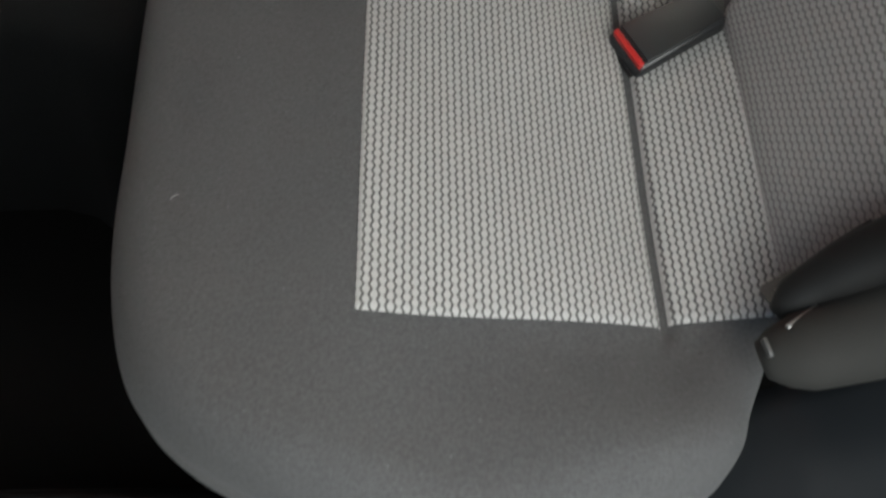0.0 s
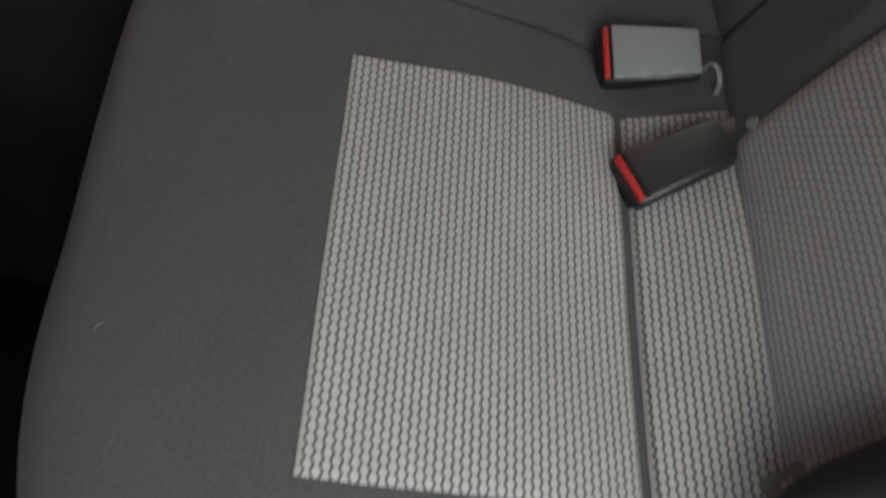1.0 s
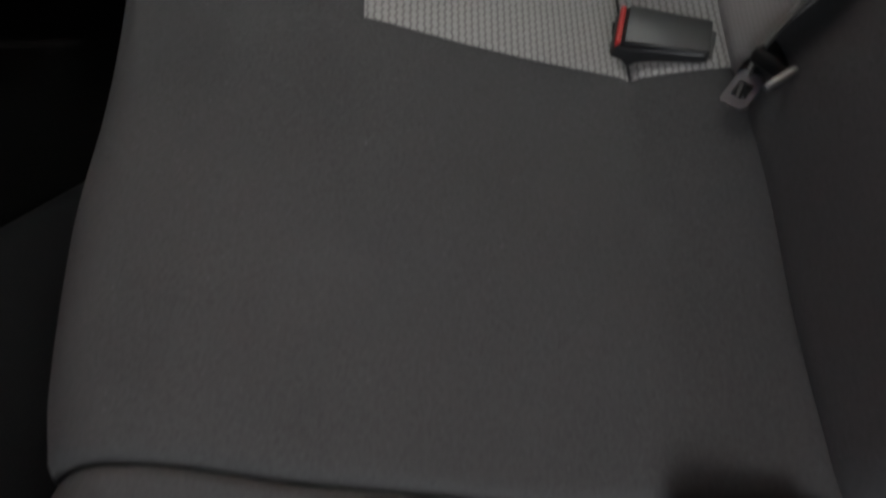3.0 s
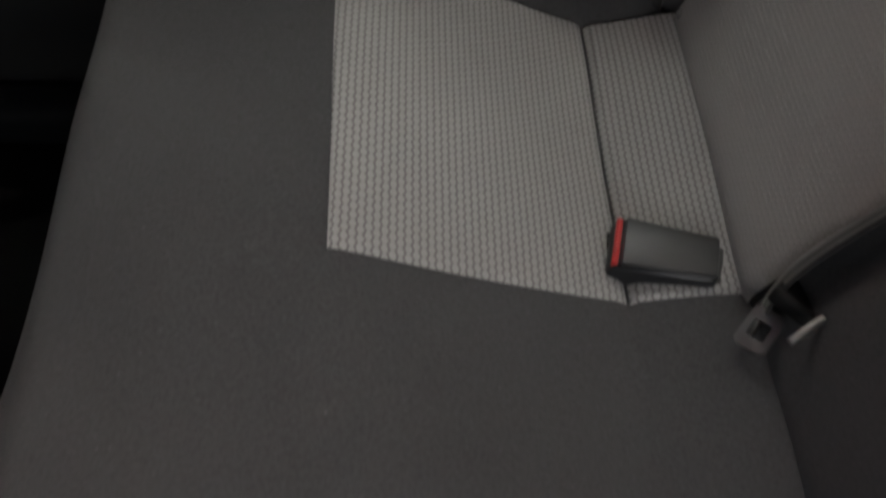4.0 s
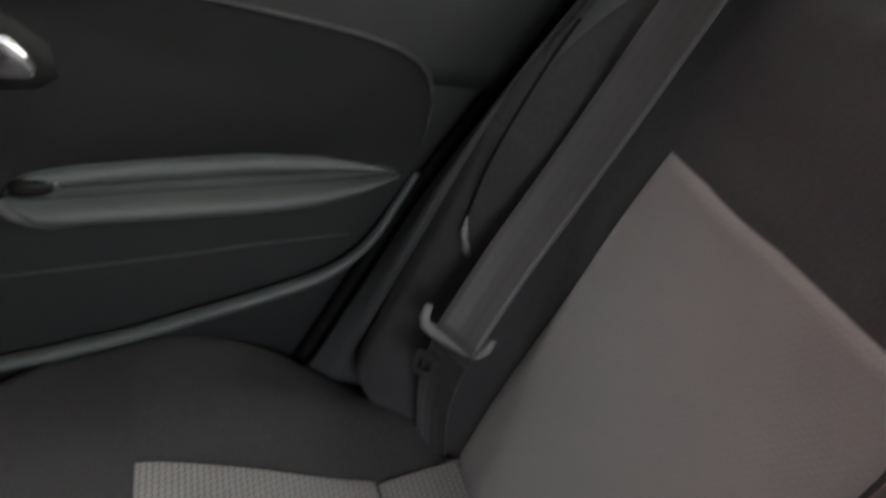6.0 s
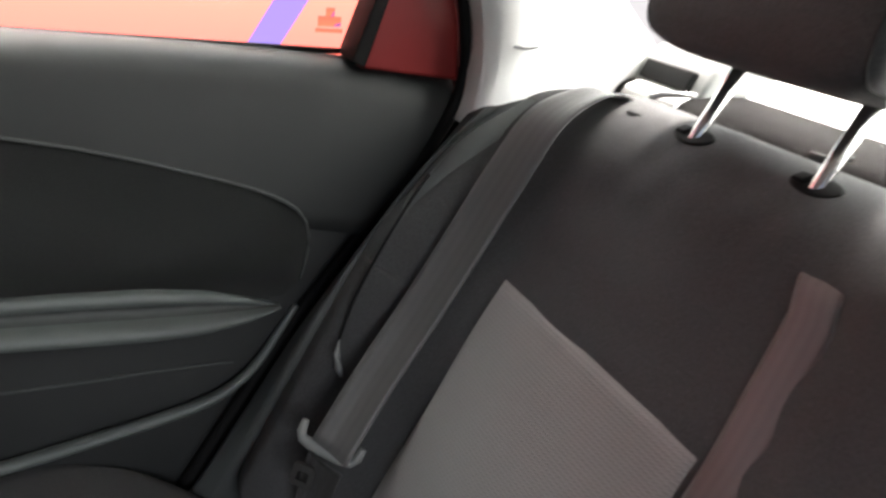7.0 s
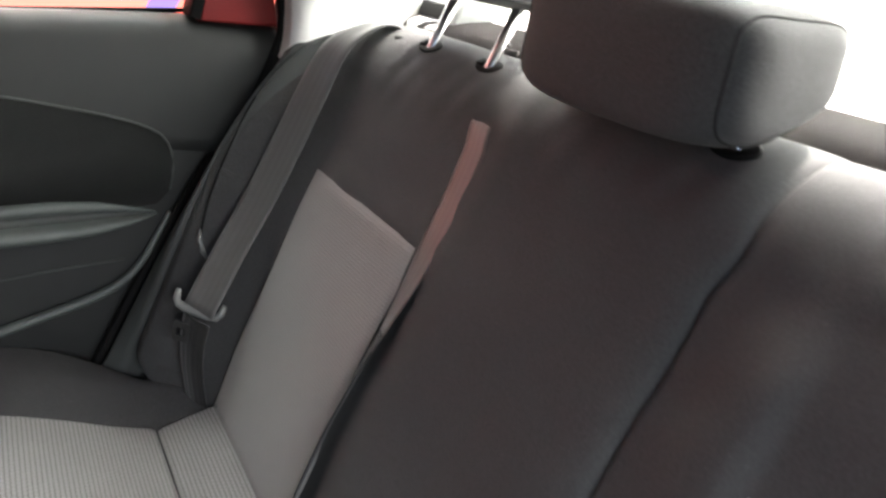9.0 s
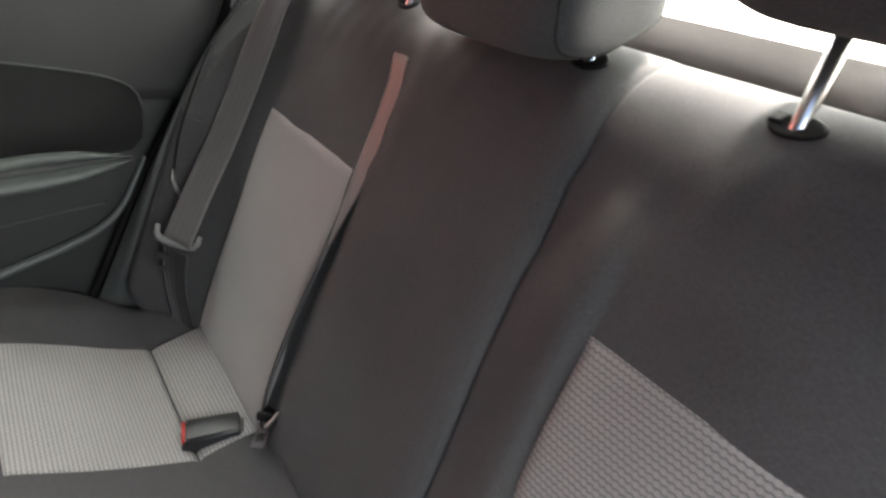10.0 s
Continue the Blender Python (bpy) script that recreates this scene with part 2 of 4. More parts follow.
def sheet(name, pts, mat, parent=None, label="", uv=None, close_u=False, close_v=False):
    """One smooth mesh from a grid of points (rows, columns, 3); uv in metres."""
    r, c = pts.shape[:2]
    idx = np.arange(r * c).reshape(r, c)
    faces = []
    for i in range(r if close_u else r - 1):
        for j in range(c if close_v else c - 1):
            a, b = (i + 1) % r, (j + 1) % c
            faces.append((idx[i, j], idx[i, b], idx[a, b], idx[a, j]))
    me = bpy.data.meshes.new(name)
    me.from_pydata(pts.reshape(-1, 3).tolist(), [], [tuple(int(v) for v in f) for f in faces])
    if uv is None:
        du = np.r_[0, np.cumsum(np.linalg.norm(np.diff(pts[:, c // 2], axis=0), axis=1))]
        dv = np.r_[0, np.cumsum(np.linalg.norm(np.diff(pts[r // 2], axis=0), axis=1))]
        uv = np.stack(np.meshgrid(du, dv, indexing="ij"), -1)
    lay = me.uv_layers.new(name="UVMap")
    flat = uv.reshape(-1, 2)
    loops = np.zeros(len(me.loops), dtype=np.int32)
    me.loops.foreach_get("vertex_index", loops)
    lay.data.foreach_set("uv", flat[loops].ravel().astype(np.float32))
    for p in me.polygons:
        p.use_smooth = True
    me.validate()
    bm = bmesh.new()
    bm.from_mesh(me)
    bmesh.ops.recalc_face_normals(bm, faces=bm.faces)
    bm.to_mesh(me)
    bm.free()
    return linked(name, me, mat, parent, label)


def thick(ob, depth):
    """Gives a sheet a true thickness, away from its normals."""
    m = ob.modifiers.new("thickness", "SOLIDIFY")
    m.thickness, m.offset = depth, 0.0
    return ob


def block(sx, sy, sz, at=(0, 0, 0), bevel=0.004, seg=3, turn=None):
    """A bmesh box of that size about a point, with rounded edges."""
    bm = bmesh.new()
    bmesh.ops.create_cube(bm, size=1.0)
    bmesh.ops.scale(bm, vec=(sx, sy, sz), verts=bm.verts)
    if bevel:
        bmesh.ops.bevel(bm, geom=bm.edges[:], offset=min(bevel, 0.49 * min(sx, sy, sz)), segments=seg, affect="EDGES", profile=0.6)
    if turn is not None:
        bmesh.ops.transform(bm, matrix=turn, verts=bm.verts)
    bmesh.ops.translate(bm, vec=at, verts=bm.verts)
    return bm


def prism(outline, y0, y1, bevel=0.0, seg=2):
    """A bmesh plate with an outline in x and z, from y0 to y1."""
    bm = bmesh.new()
    a = [bm.verts.new((x, y0, z)) for x, z in outline]
    b = [bm.verts.new((x, y1, z)) for x, z in outline]
    bm.faces.new(a)
    bm.faces.new(b[::-1])
    for i in range(len(a)):
        j = (i + 1) % len(a)
        bm.faces.new((a[i], b[i], b[j], a[j]))
    bmesh.ops.recalc_face_normals(bm, faces=bm.faces)
    if bevel:
        rim = [e for e in bm.edges if abs(e.verts[0].co.y - e.verts[1].co.y) < 1e-6]
        bmesh.ops.bevel(bm, geom=rim, offset=bevel, segments=seg, affect="EDGES", profile=0.5)
    return bm


def tube(path, radius, sides=14, flat=1.0, up=(0, 0, 1)):
    """A bmesh tube along a path, capped; flat squeezes it along up."""
    p = np.array(path, float)
    bm = bmesh.new()
    rings = []
    for i, c in enumerate(p):
        t = Vector(p[min(i + 1, len(p) - 1)] - p[max(i - 1, 0)]).normalized()
        s = t.cross(Vector(up))
        s = s.normalized() if s.length > 1e-4 else t.orthogonal().normalized()
        w = s.cross(t).normalized()
        r = float(radius[i] if hasattr(radius, "__len__") else radius)
        rings.append([bm.verts.new(Vector(c) + r * (math.cos(k) * s + flat * math.sin(k) * w)) for k in np.linspace(0, 2 * math.pi, sides, endpoint=False)])
    for a, b in zip(rings, rings[1:]):
        for k in range(sides):
            bm.faces.new((a[k], a[(k + 1) % sides], b[(k + 1) % sides], b[k]))
    bm.faces.new(rings[0][::-1])
    bm.faces.new(rings[-1])
    return bm


def ribbon(name, path, across, width, mat, parent=None, label="", n=60, depth=0.0016, cup=0.0012):
    """Webbing along a path; across gives the width's direction at each point of the path."""
    p = spline(np.hstack([np.array(path, float), np.array(across, float)]), n)
    rows = []
    for q in p:
        c, a = q[:3], q[3:] / np.linalg.norm(q[3:])
        rows.append([c + a * w * width for w in np.linspace(-0.5, 0.5, 9)])
    pts = np.array(rows)
    nrm = np.cross(np.gradient(pts, axis=0), np.gradient(pts, axis=1))
    nrm /= np.linalg.norm(nrm, axis=2, keepdims=True) + 1e-9
    pts = pts + nrm * (cup * np.cos(np.linspace(-1, 1, 9) * math.pi))[None, :, None]
    along = np.r_[0, np.cumsum(np.linalg.norm(np.diff(pts[:, 4], axis=0), axis=1))]
    uv = np.stack(np.broadcast_arrays(np.linspace(-0.5, 0.5, 9)[None] * width, along[:, None]), -1)
    return thick(sheet(name, pts, mat, parent, label, uv=uv), depth)


def bean(name, size, at, mat, parent, label="", power=4.0, taper=0.0, lean=0.0, n=48, crown=0.0):
    """A stuffed pad: a superellipsoid, narrower behind by taper, leaning back by lean per metre of height."""
    u = np.linspace(-math.pi / 2, math.pi / 2, n)
    v = np.linspace(-math.pi, math.pi, 2 * n, endpoint=False)
    e = 2 / power
    f = lambda w: np.sign(w) * np.abs(w) ** e
    cu, su, cv, sv = f(np.cos(u)), f(np.sin(u)), f(np.cos(v)), f(np.sin(v))
    x = cu[:, None] * cv[None] * size[0] / 2
    y = cu[:, None] * sv[None] * size[1] / 2
    z = su[:, None] * np.ones_like(cv)[None] * size[2] / 2
    y = y * (1 - taper * (x / size[0] + 0.5))
    z = z * (1 - 0.5 * taper * (x / size[0] + 0.5)) - crown * (y / size[1]) ** 2 * 4
    x = x + lean * z
    pts = np.stack([x + at[0], y + at[1], z + at[2]], -1)
    uv = np.stack([z + x, y + x], -1)
    return sheet(name, pts, mat, parent, label, uv=uv, close_v=True)


# ---------------------------------------------------------------- the bench's shape
def smooth(a, b, v):
    t = np.clip((v - a) / (b - a), 0, 1)
    return t * t * (3 - 2 * t)


def seat_z(x, y):
    """Height of the cushions' padding before their edges turn down."""
    tilt = 0.014 * np.clip(y / 0.33, -1, 1)
    z = sum(np.interp(x + d, [-0.1, 0.02, 0.09, 0.19, 0.29, 0.355, 0.386, 0.42, 0.455, 0.55],
                      [0.362, 0.366, 0.376, 0.376, 0.3495, 0.331, 0.322, 0.330, 0.337, 0.345]) for d in (-0.012, -0.006, 0.0, 0.006, 0.012)) / 5
    # the sewn groove before the rear strip
    sewn = smooth(-0.485, -0.472, y) * smooth(-0.172, -0.186, y) + 0.75 * smooth(0.192, 0.206, y) * smooth(0.500, 0.486, y)
    z = z - 0.0055 * np.exp(-((x - 0.3862) / 0.0050) ** 2) * sewn
    w = smooth(0.42, 0.15, x)
    middle = 0.006 * smooth(0.16, 0.05, np.abs(y)) * w
    wing = np.where(y < 0, 0.028 * smooth(0.475, 0.56, -y) * smooth(0.18, 0.40, x), 0.030 * smooth(0.480, 0.57, y) * smooth(0.12, 0.34, x))
    far = smooth(0.08, 0.20, y) * np.interp(x, [0.05, 0.18, 0.29, 0.386, 0.45, 0.52], [0.0, 0.005, 0.001, -0.005, -0.004, -0.002])
    # pockets that the buckles lie in
    far = far - 0.012 * np.exp(-((x - 0.405) / 0.050) ** 2 - ((y + 0.118) / 0.016) ** 2) - 0.006 * np.exp(-((x - 0.42) / 0.05) ** 2 - ((y + 0.215) / 0.020) ** 2)
    return z + tilt * smooth(0.36, 0.2, x) + middle + wing + far


P0 = np.array([0.457, 0.0, 0.332])
UP = np.array([0.248, 0.0, 0.498]) / np.hypot(0.248, 0.498)
OUT = np.array([-0.498, 0.0, 0.248]) / np.hypot(0.248, 0.498)


def back_d(u, y):
    """How far the backrest's padding stands proud of its plane."""
    outer = 0.042 * smooth(0.475, 0.555, np.abs(y)) * smooth(0.55, 0.30, u)
    middle = 0.010 * smooth(0.19, 0.13, np.abs(y)) * smooth(0.0, 0.1, u) * (y > -0.117)
    # the near backrest swells from the seam to its panel and is creased there
    swell = 0.011 * smooth(-0.125, -0.195, y) * (1 - 0.75 * smooth(-0.198, -0.222, y)) * smooth(0.03, 0.15, u) * smooth(0.50, 0.40, u)
    slack = 0.007 * np.exp(-((y + 0.33) / 0.07) ** 2 - ((u - 0.43) / 0.05) ** 2) - 0.006 * np.exp(-((y - 0.02) / 0.08) ** 2 - ((u - 0.20) / 0.09) ** 2)
    roll = -0.9 * np.clip(0.03 - u, 0, 1) ** 1.0
    belly = 0.006 * np.sin(np.clip(u / 0.5, 0, 1) * math.pi)
    head = -0.004 * smooth(0.36, 0.40, u) * smooth(0.52, 0.46, u)
    wrap = 0.046 * smooth(0.532, 0.574, y) * smooth(0.56, 0.36, u)
    return outer + wrap + middle + swell + slack + roll * smooth(0.03, -0.05, u) + belly + head


def back_at(u, y, lift=0.0):
    u, y = np.broadcast_arrays(np.asarray(u, float), np.asarray(y, float))
    d = back_d(u, y) + lift
    return P0 + u[..., None] * UP + d[..., None] * OUT + y[..., None] * np.array([0, 1.0, 0])


def edge_spacing(n):
    """0 to 1, closer together at both ends."""
    t = np.linspace(0, 1, n)
    return 0.55 * (0.5 - 0.5 * np.cos(math.pi * t)) + 0.45 * t


def to_line(px, py, line):
    """Least distance from points to a polyline in x and y."""
    best = np.full(px.shape, 9.0)
    for a, b in zip(line, line[1:]):
        d = b - a
        t = np.clip(((px - a[0]) * d[0] + (py - a[1]) * d[1]) / (d @ d + 1e-12), 0, 1)
        best = np.minimum(best, np.hypot(px - a[0] - t * d[0], py - a[1] - t * d[1]))
    return best


def round_off(dist, r):
    k = np.clip(1 - dist / r, 0, 1)
    return r * (1 - np.sqrt(np.clip(1 - k * k, 0, 1)))


def cushion(label, front, back, seam, side):
    """One seat cushion: padded top, edges that roll over, an upright skirt, and two panels of grain cloth."""
    root = thing("rear_seat_cushion", label, "car seat", "rear bench")
    na, nb = 150, 120
    F, B = spline(front, na), spline(back, na)
    k = edge_spacing(nb)[None, :, None]
    flat = F[:, None] * (1 - k) + B[:, None] * k
    # the seam is not straight
    s = spline(seam, nb)
    pull = np.exp(-np.linspace(0, 1, na) * 9)[:, None, None]
    flat = flat + pull * (s[None] - flat[:1])
    # the outer end bulges between its corners
    swell = np.exp(-np.linspace(1, 0, na) * 14)[:, None] * np.sin(math.pi * k[..., 0]) * 0.016 * side
    flat[..., 1] += swell
    px, py = flat[..., 0], flat[..., 1]
    rim = np.vstack([F, flat[-1], B[::-1][B[::-1, 0] < 0.485]])
    z = seat_z(px, py)
    z = z - round_off(to_line(px, py, rim), 0.042) - round_off(to_line(px, py, s), 0.006)
    # slow dents of use
    z = z + 0.0040 * np.sin(px * 23 + py * 9) * np.sin(py * 17 + 1.3)
    top = np.stack([px, py, z], -1)
    # the skirt under the rim, all round
    ring = np.vstack([top[0, ::-1], top[1:, 0], top[-1, 1:], top[-2:0:-1, -1]])
    mid = ring.mean(0)
    levels = [ring]
    for drop, inset in ((0.03, -0.004), (0.10, 0.01), (0.20, 0.035)):
        lv = ring.copy()
        way = lv[:, :2] - mid[:2]
        lv[:, :2] -= way / np.linalg.norm(way, axis=1, keepdims=True) * inset
        lv[:, 2] = ring[:, 2] - drop
        levels.append(lv)
    sheet("cushion_body", top, M_CLOTH, root, uv=np.stack([px, py], -1))
    sk = np.array(levels)
    length = np.r_[0, np.cumsum(np.linalg.norm(np.diff(ring, axis=0), axis=1))]
    uv = np.stack(np.broadcast_arrays(length[None], np.array([0, 0.03, 0.1, 0.2])[:, None]), -1)
    sheet("cushion_skirt", sk, M_CLOTH, root, uv=uv, close_v=True)
    return root


def seat_panel(name, x0, x1, y0, y1, root, label, fabric, slant=0.0):
    """A panel of grain cloth let into a cushion: it lies on the padding and its edges are tucked in."""
    nx, ny = 60, 70
    a, b = edge_spacing(nx), edge_spacing(ny)
    Y = y0 + (y1 - y0) * b[None] + 0 * a[:, None]
    x0 = x0 + slant * (1 - b[None])
    X = x0 + (x1 - x0) * a[:, None]
    edge = np.minimum(np.minimum(X - x0, x1 - X), np.minimum(Y - y0, y1 - Y))
    z = seat_z(X, Y) + 0.0040 * np.sin(X * 23 + Y * 9) * np.sin(Y * 17 + 1.3) + 0.0030 - 0.0020 * np.clip(1 - edge / 0.0045, 0, 1) ** 2
    return sheet(name, np.stack([X, Y, z], -1), fabric, root, label, uv=np.stack([X, Y], -1))


near_cushion = cushion(
    "charcoal cloth rear seat cushion with light grey woven panels",
    [(0.022, -0.0985), (0.014, -0.125), (0.014, -0.2), (0.015, -0.30), (0.020, -0.40), (0.033, -0.470), (0.054, -0.518), (0.090, -0.551), (0.136, -0.575), (0.18, -0.590)],
    [(0.50, -0.1215), (0.50, -0.30), (0.49, -0.43), (0.452, -0.495), (0.432, -0.528), (0.420, -0.552), (0.400, -0.574), (0.370, -0.588), (0.34, -0.594)],
    [(0.022, -0.0985), (0.045, -0.0960), (0.10, -0.0985), (0.17, -0.1085), (0.24, -0.1130), (0.30, -0.1160), (0.37, -0.1140), (0.50, -0.1215)], -1)
seat_panel("insert_panel", 0.192, 0.3838, -0.472, -0.184, near_cushion, "light grey grain-woven cloth", M_INSERT)
seat_panel("rear_strip", 0.3890, 0.470, -0.470, -0.186, near_cushion, "light grey grain-woven cloth", M_INSERT)

far_cushion = cushion(
    "charcoal cloth two-place rear cushion with grey woven panels",
    [(0.014, -0.097), (0.003, -0.035), (-0.002, 0.08), (-0.004, 0.25), (-0.010, 0.42), (-0.012, 0.54), (0.004, 0.602), (0.04, 0.642), (0.10, 0.668), (0.16, 0.671)],
    [(0.50, -0.120), (0.50, 0.0), (0.50, 0.25), (0.50, 0.43), (0.480, 0.486), (0.466, 0.520), (0.446, 0.555), (0.416, 0.588), (0.376, 0.617), (0.336, 0.638), (0.29, 0.656), (0.25, 0.668)],
    [(0.014, -0.097), (0.045, -0.0945), (0.10, -0.0970), (0.17, -0.1070), (0.24, -0.1115), (0.30, -0.1145), (0.37, -0.1125), (0.50, -0.120)], 1)
seat_panel("insert_panel", 0.181, 0.3850, 0.205, 0.487, far_cushion, "light grey grain-woven cloth", M_INSERTBLUR, slant=0.008)
seat_panel("rear_strip", 0.3872, 0.470, 0.205, 0.484, far_cushion, "light grey grain-woven cloth", M_INSERTBLUR)


def backrest(label, y0, y1, seam_at):
    """One backrest: padded front, a rounded crest, and its rear board; seam_at is the end that meets the other one."""
    root = thing("rear_seat_upright", label, "car seat", "rear bench")
    ny = 150
    y = y0 + (y1 - y0) * edge_spacing(ny)
    crest = 0.535 - 0.055 * smooth(0.50, 0.66, np.abs(y))
    us = np.concatenate([np.linspace(-0.07, 0.03, 14), np.linspace(0.04, 0.490, 60)])
    rows = []
    outer = y1 - y if seam_at == y0 else y - y0
    near_seam = np.clip(1 - np.abs(y - (-0.116 if y1 > 0 else -0.1172)) / (0.030 if y1 > 0 else 0.012), 0, 1)
    ends = (0.010 if y1 > 0 else 0.004) * (1 - np.sqrt(1 - near_seam ** 2)) + np.minimum(round_off(outer + 1e-9, 0.03), 0.03)
    if y1 < 0:
        ends = ends + 0.008 * (y > -0.1172)  # tucked behind the wider backrest
    for u in us:
        slide = -(0.004 + 0.010 * smooth(0.45, 0.49, u)) * np.exp(-np.abs(y + 0.116) / 0.04)
        row = back_at(np.full(ny, u) * (crest / 0.535 if u > 0.3 else 1), y) - ends[:, None] * OUT
        rows.append(row + slide[:, None] * np.array([0, 1.0, 0]))
    last = rows[-1]
    for a in np.linspace(0.06, 1.0, 24) * math.pi * 0.62:
        # the crest rolls backwards over a soft edge
        r1, r2 = 0.085, 0.062
        rows.append(last + (r1 * np.sin(a)) * UP - (r2 * (1 - np.cos(a))) * OUT)
    tail = rows[-1]
    rows.append(tail - 0.02 * OUT - 0.01 * UP)
    rows.append(tail - 0.03 * OUT - 0.10 * UP)
    rows.append(tail - 0.03 * OUT - 0.50 * UP)
    pts = np.array(rows)
    drop = np.r_[0, np.cumsum(np.linalg.norm(np.diff(pts[:, ny // 2], axis=0), axis=1))]
    uv = np.stack(np.broadcast_arrays(y[None], drop[:, None]), -1)
    # creases of use
    wob = 0.0018 * np.sin(drop[:, None] * 31 + y[None] * 12) * np.sin(y[None] * 21)
    for gy in (0.263, 0.394, 0.059, -0.077, -0.277, -0.411):
        near = np.exp(-((y - gy) / 0.045) ** 2)[None] * np.exp(-((drop[:, None] - 0.625) / 0.040) ** 2)
        wob = wob + 0.0011 * near * np.sin((y[None] - gy) * 130 + drop[:, None] * 60 + gy * 40)
    pts = pts + wob[..., None] * OUT
    sheet("backrest_body", pts, M_CLOTH, root, uv=uv)
    return root


def back_panel(y0, y1, u0, u1, root, fabric):
    nu, ny = 70, 60
    U = u0 + (u1 - u0) * edge_spacing(nu)[:, None] + np.zeros(ny)[None]
    Y = y0 + (y1 - y0) * edge_spacing(ny)[None] + 0 * U
    edge = np.minimum(u1 - U, np.minimum(Y - y0, y1 - Y))
    lift = 0.0040 - 0.0030 * np.clip(1 - edge / 0.012, 0, 1) ** 2 + 0.0018 * np.sin((U + 0.07) * 31 + Y * 12) * np.sin(Y * 21)
    return sheet("insert_panel", back_at(U, Y, lift), fabric, root, "grey grain-woven cloth", uv=np.stack([U, Y], -1))


far_back = backrest("charcoal cloth rear backrest with one grey woven panel", -0.116, 0.615, -0.116)
back_panel(0.198, 0.478, -0.03, 0.357, far_back, M_INSERTFAINT)
near_back = backrest("charcoal cloth rear backrest with one grey woven panel", -0.514, -0.106, -0.106)
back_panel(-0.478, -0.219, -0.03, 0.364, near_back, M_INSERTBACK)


def crest_at(y):
    """Where a headrest rod enters the rounded crest."""
    return P0 + 0.552 * UP + (back_d(np.array(0.49), np.array(y)) - 0.0205) * OUT + y * np.array([0, 1, 0])


def guide(root, y):
    """The sleeve that a headrest rod slides in, flush with the crest, narrowed to an oval to fit the camera's view."""
    phi = np.linspace(0, 2 * math.pi, 32, endpoint=False)[None]
    rim, lift = np.array([1.0, 1.0, 0.86, 0.30])[:, None], np.array([-0.006, 0.0014, 0.0022, 0.0012])[:, None]
    a = 0.815 + rim * np.cos(phi) * 0.0115 / 0.074
    yy = y + rim * np.sin(phi) * 0.0225
    way = np.sin(a)[..., None] / 0.085 * UP + np.cos(a)[..., None] / 0.062 * OUT
    way /= np.linalg.norm(way, axis=-1, keepdims=True)
    base = back_at(np.full(yy.shape, 0.49), yy)
    pts = base + (0.085 * np.sin(a))[..., None] * UP - (0.062 * (1 - np.cos(a)))[..., None] * OUT + lift[..., None] * way
    sleeve = sheet("headrest_guide", pts, M_RUBBER, root, "black plastic sleeve", close_v=True)
    c, n = crest_at(y), 0.70 * OUT + 0.71 * UP
    tab = Matrix.Translation(Vector(c + 0.0022 * n + np.array([0, 0.0140, 0]))) @ Matrix.Rotation(math.atan2(n[0], n[2]), 4, "Y")
    part("release_tab", block(0.011, 0.011, 0.005, bevel=0.0015, turn=tab), M_RUBBER, sleeve, "black release tab")


def pad_mesh(size, lean, soft, ends, taper, rise, nu=44, nv=72):
    """Points of a stuffed block: soft round its long edges, squarer at its two ends, leaning back by lean degrees."""
    u = np.linspace(-math.pi / 2, math.pi / 2, nu)
    v = np.linspace(-math.pi, math.pi, nv, endpoint=False)
    f = lambda w, e: np.sign(w) * np.abs(w) ** (2 / e)
    wide, ring = f(np.sin(u), ends), f(np.cos(u), ends)
    px, pz = f(np.cos(v), soft), f(np.sin(v), soft)
    belly = 1 + 0.04 * (1 - wide[:, None] ** 2) * (px[None] < 0)
    x = ring[:, None] * px[None] * belly * size[0] / 2
    z = ring[:, None] * pz[None] * size[2] / 2 * (1 - 0.03 * wide[:, None] ** 2)
    z = z + rise * smooth(-0.3, 1.0, 2 * x / size[0]) * np.clip(0.5 - z / size[2], 0, 1)
    y = wide[:, None] * size[1] / 2 * (1 - 0.5 * taper * (2 * x / size[0] + 1))
    c, k = math.cos(radians(lean)), math.sin(radians(lean))
    pts = np.stack([c * x + k * z, y, -k * x + c * z], -1)
    return pts, np.stack([z + 0.5 * x, y + x], -1)


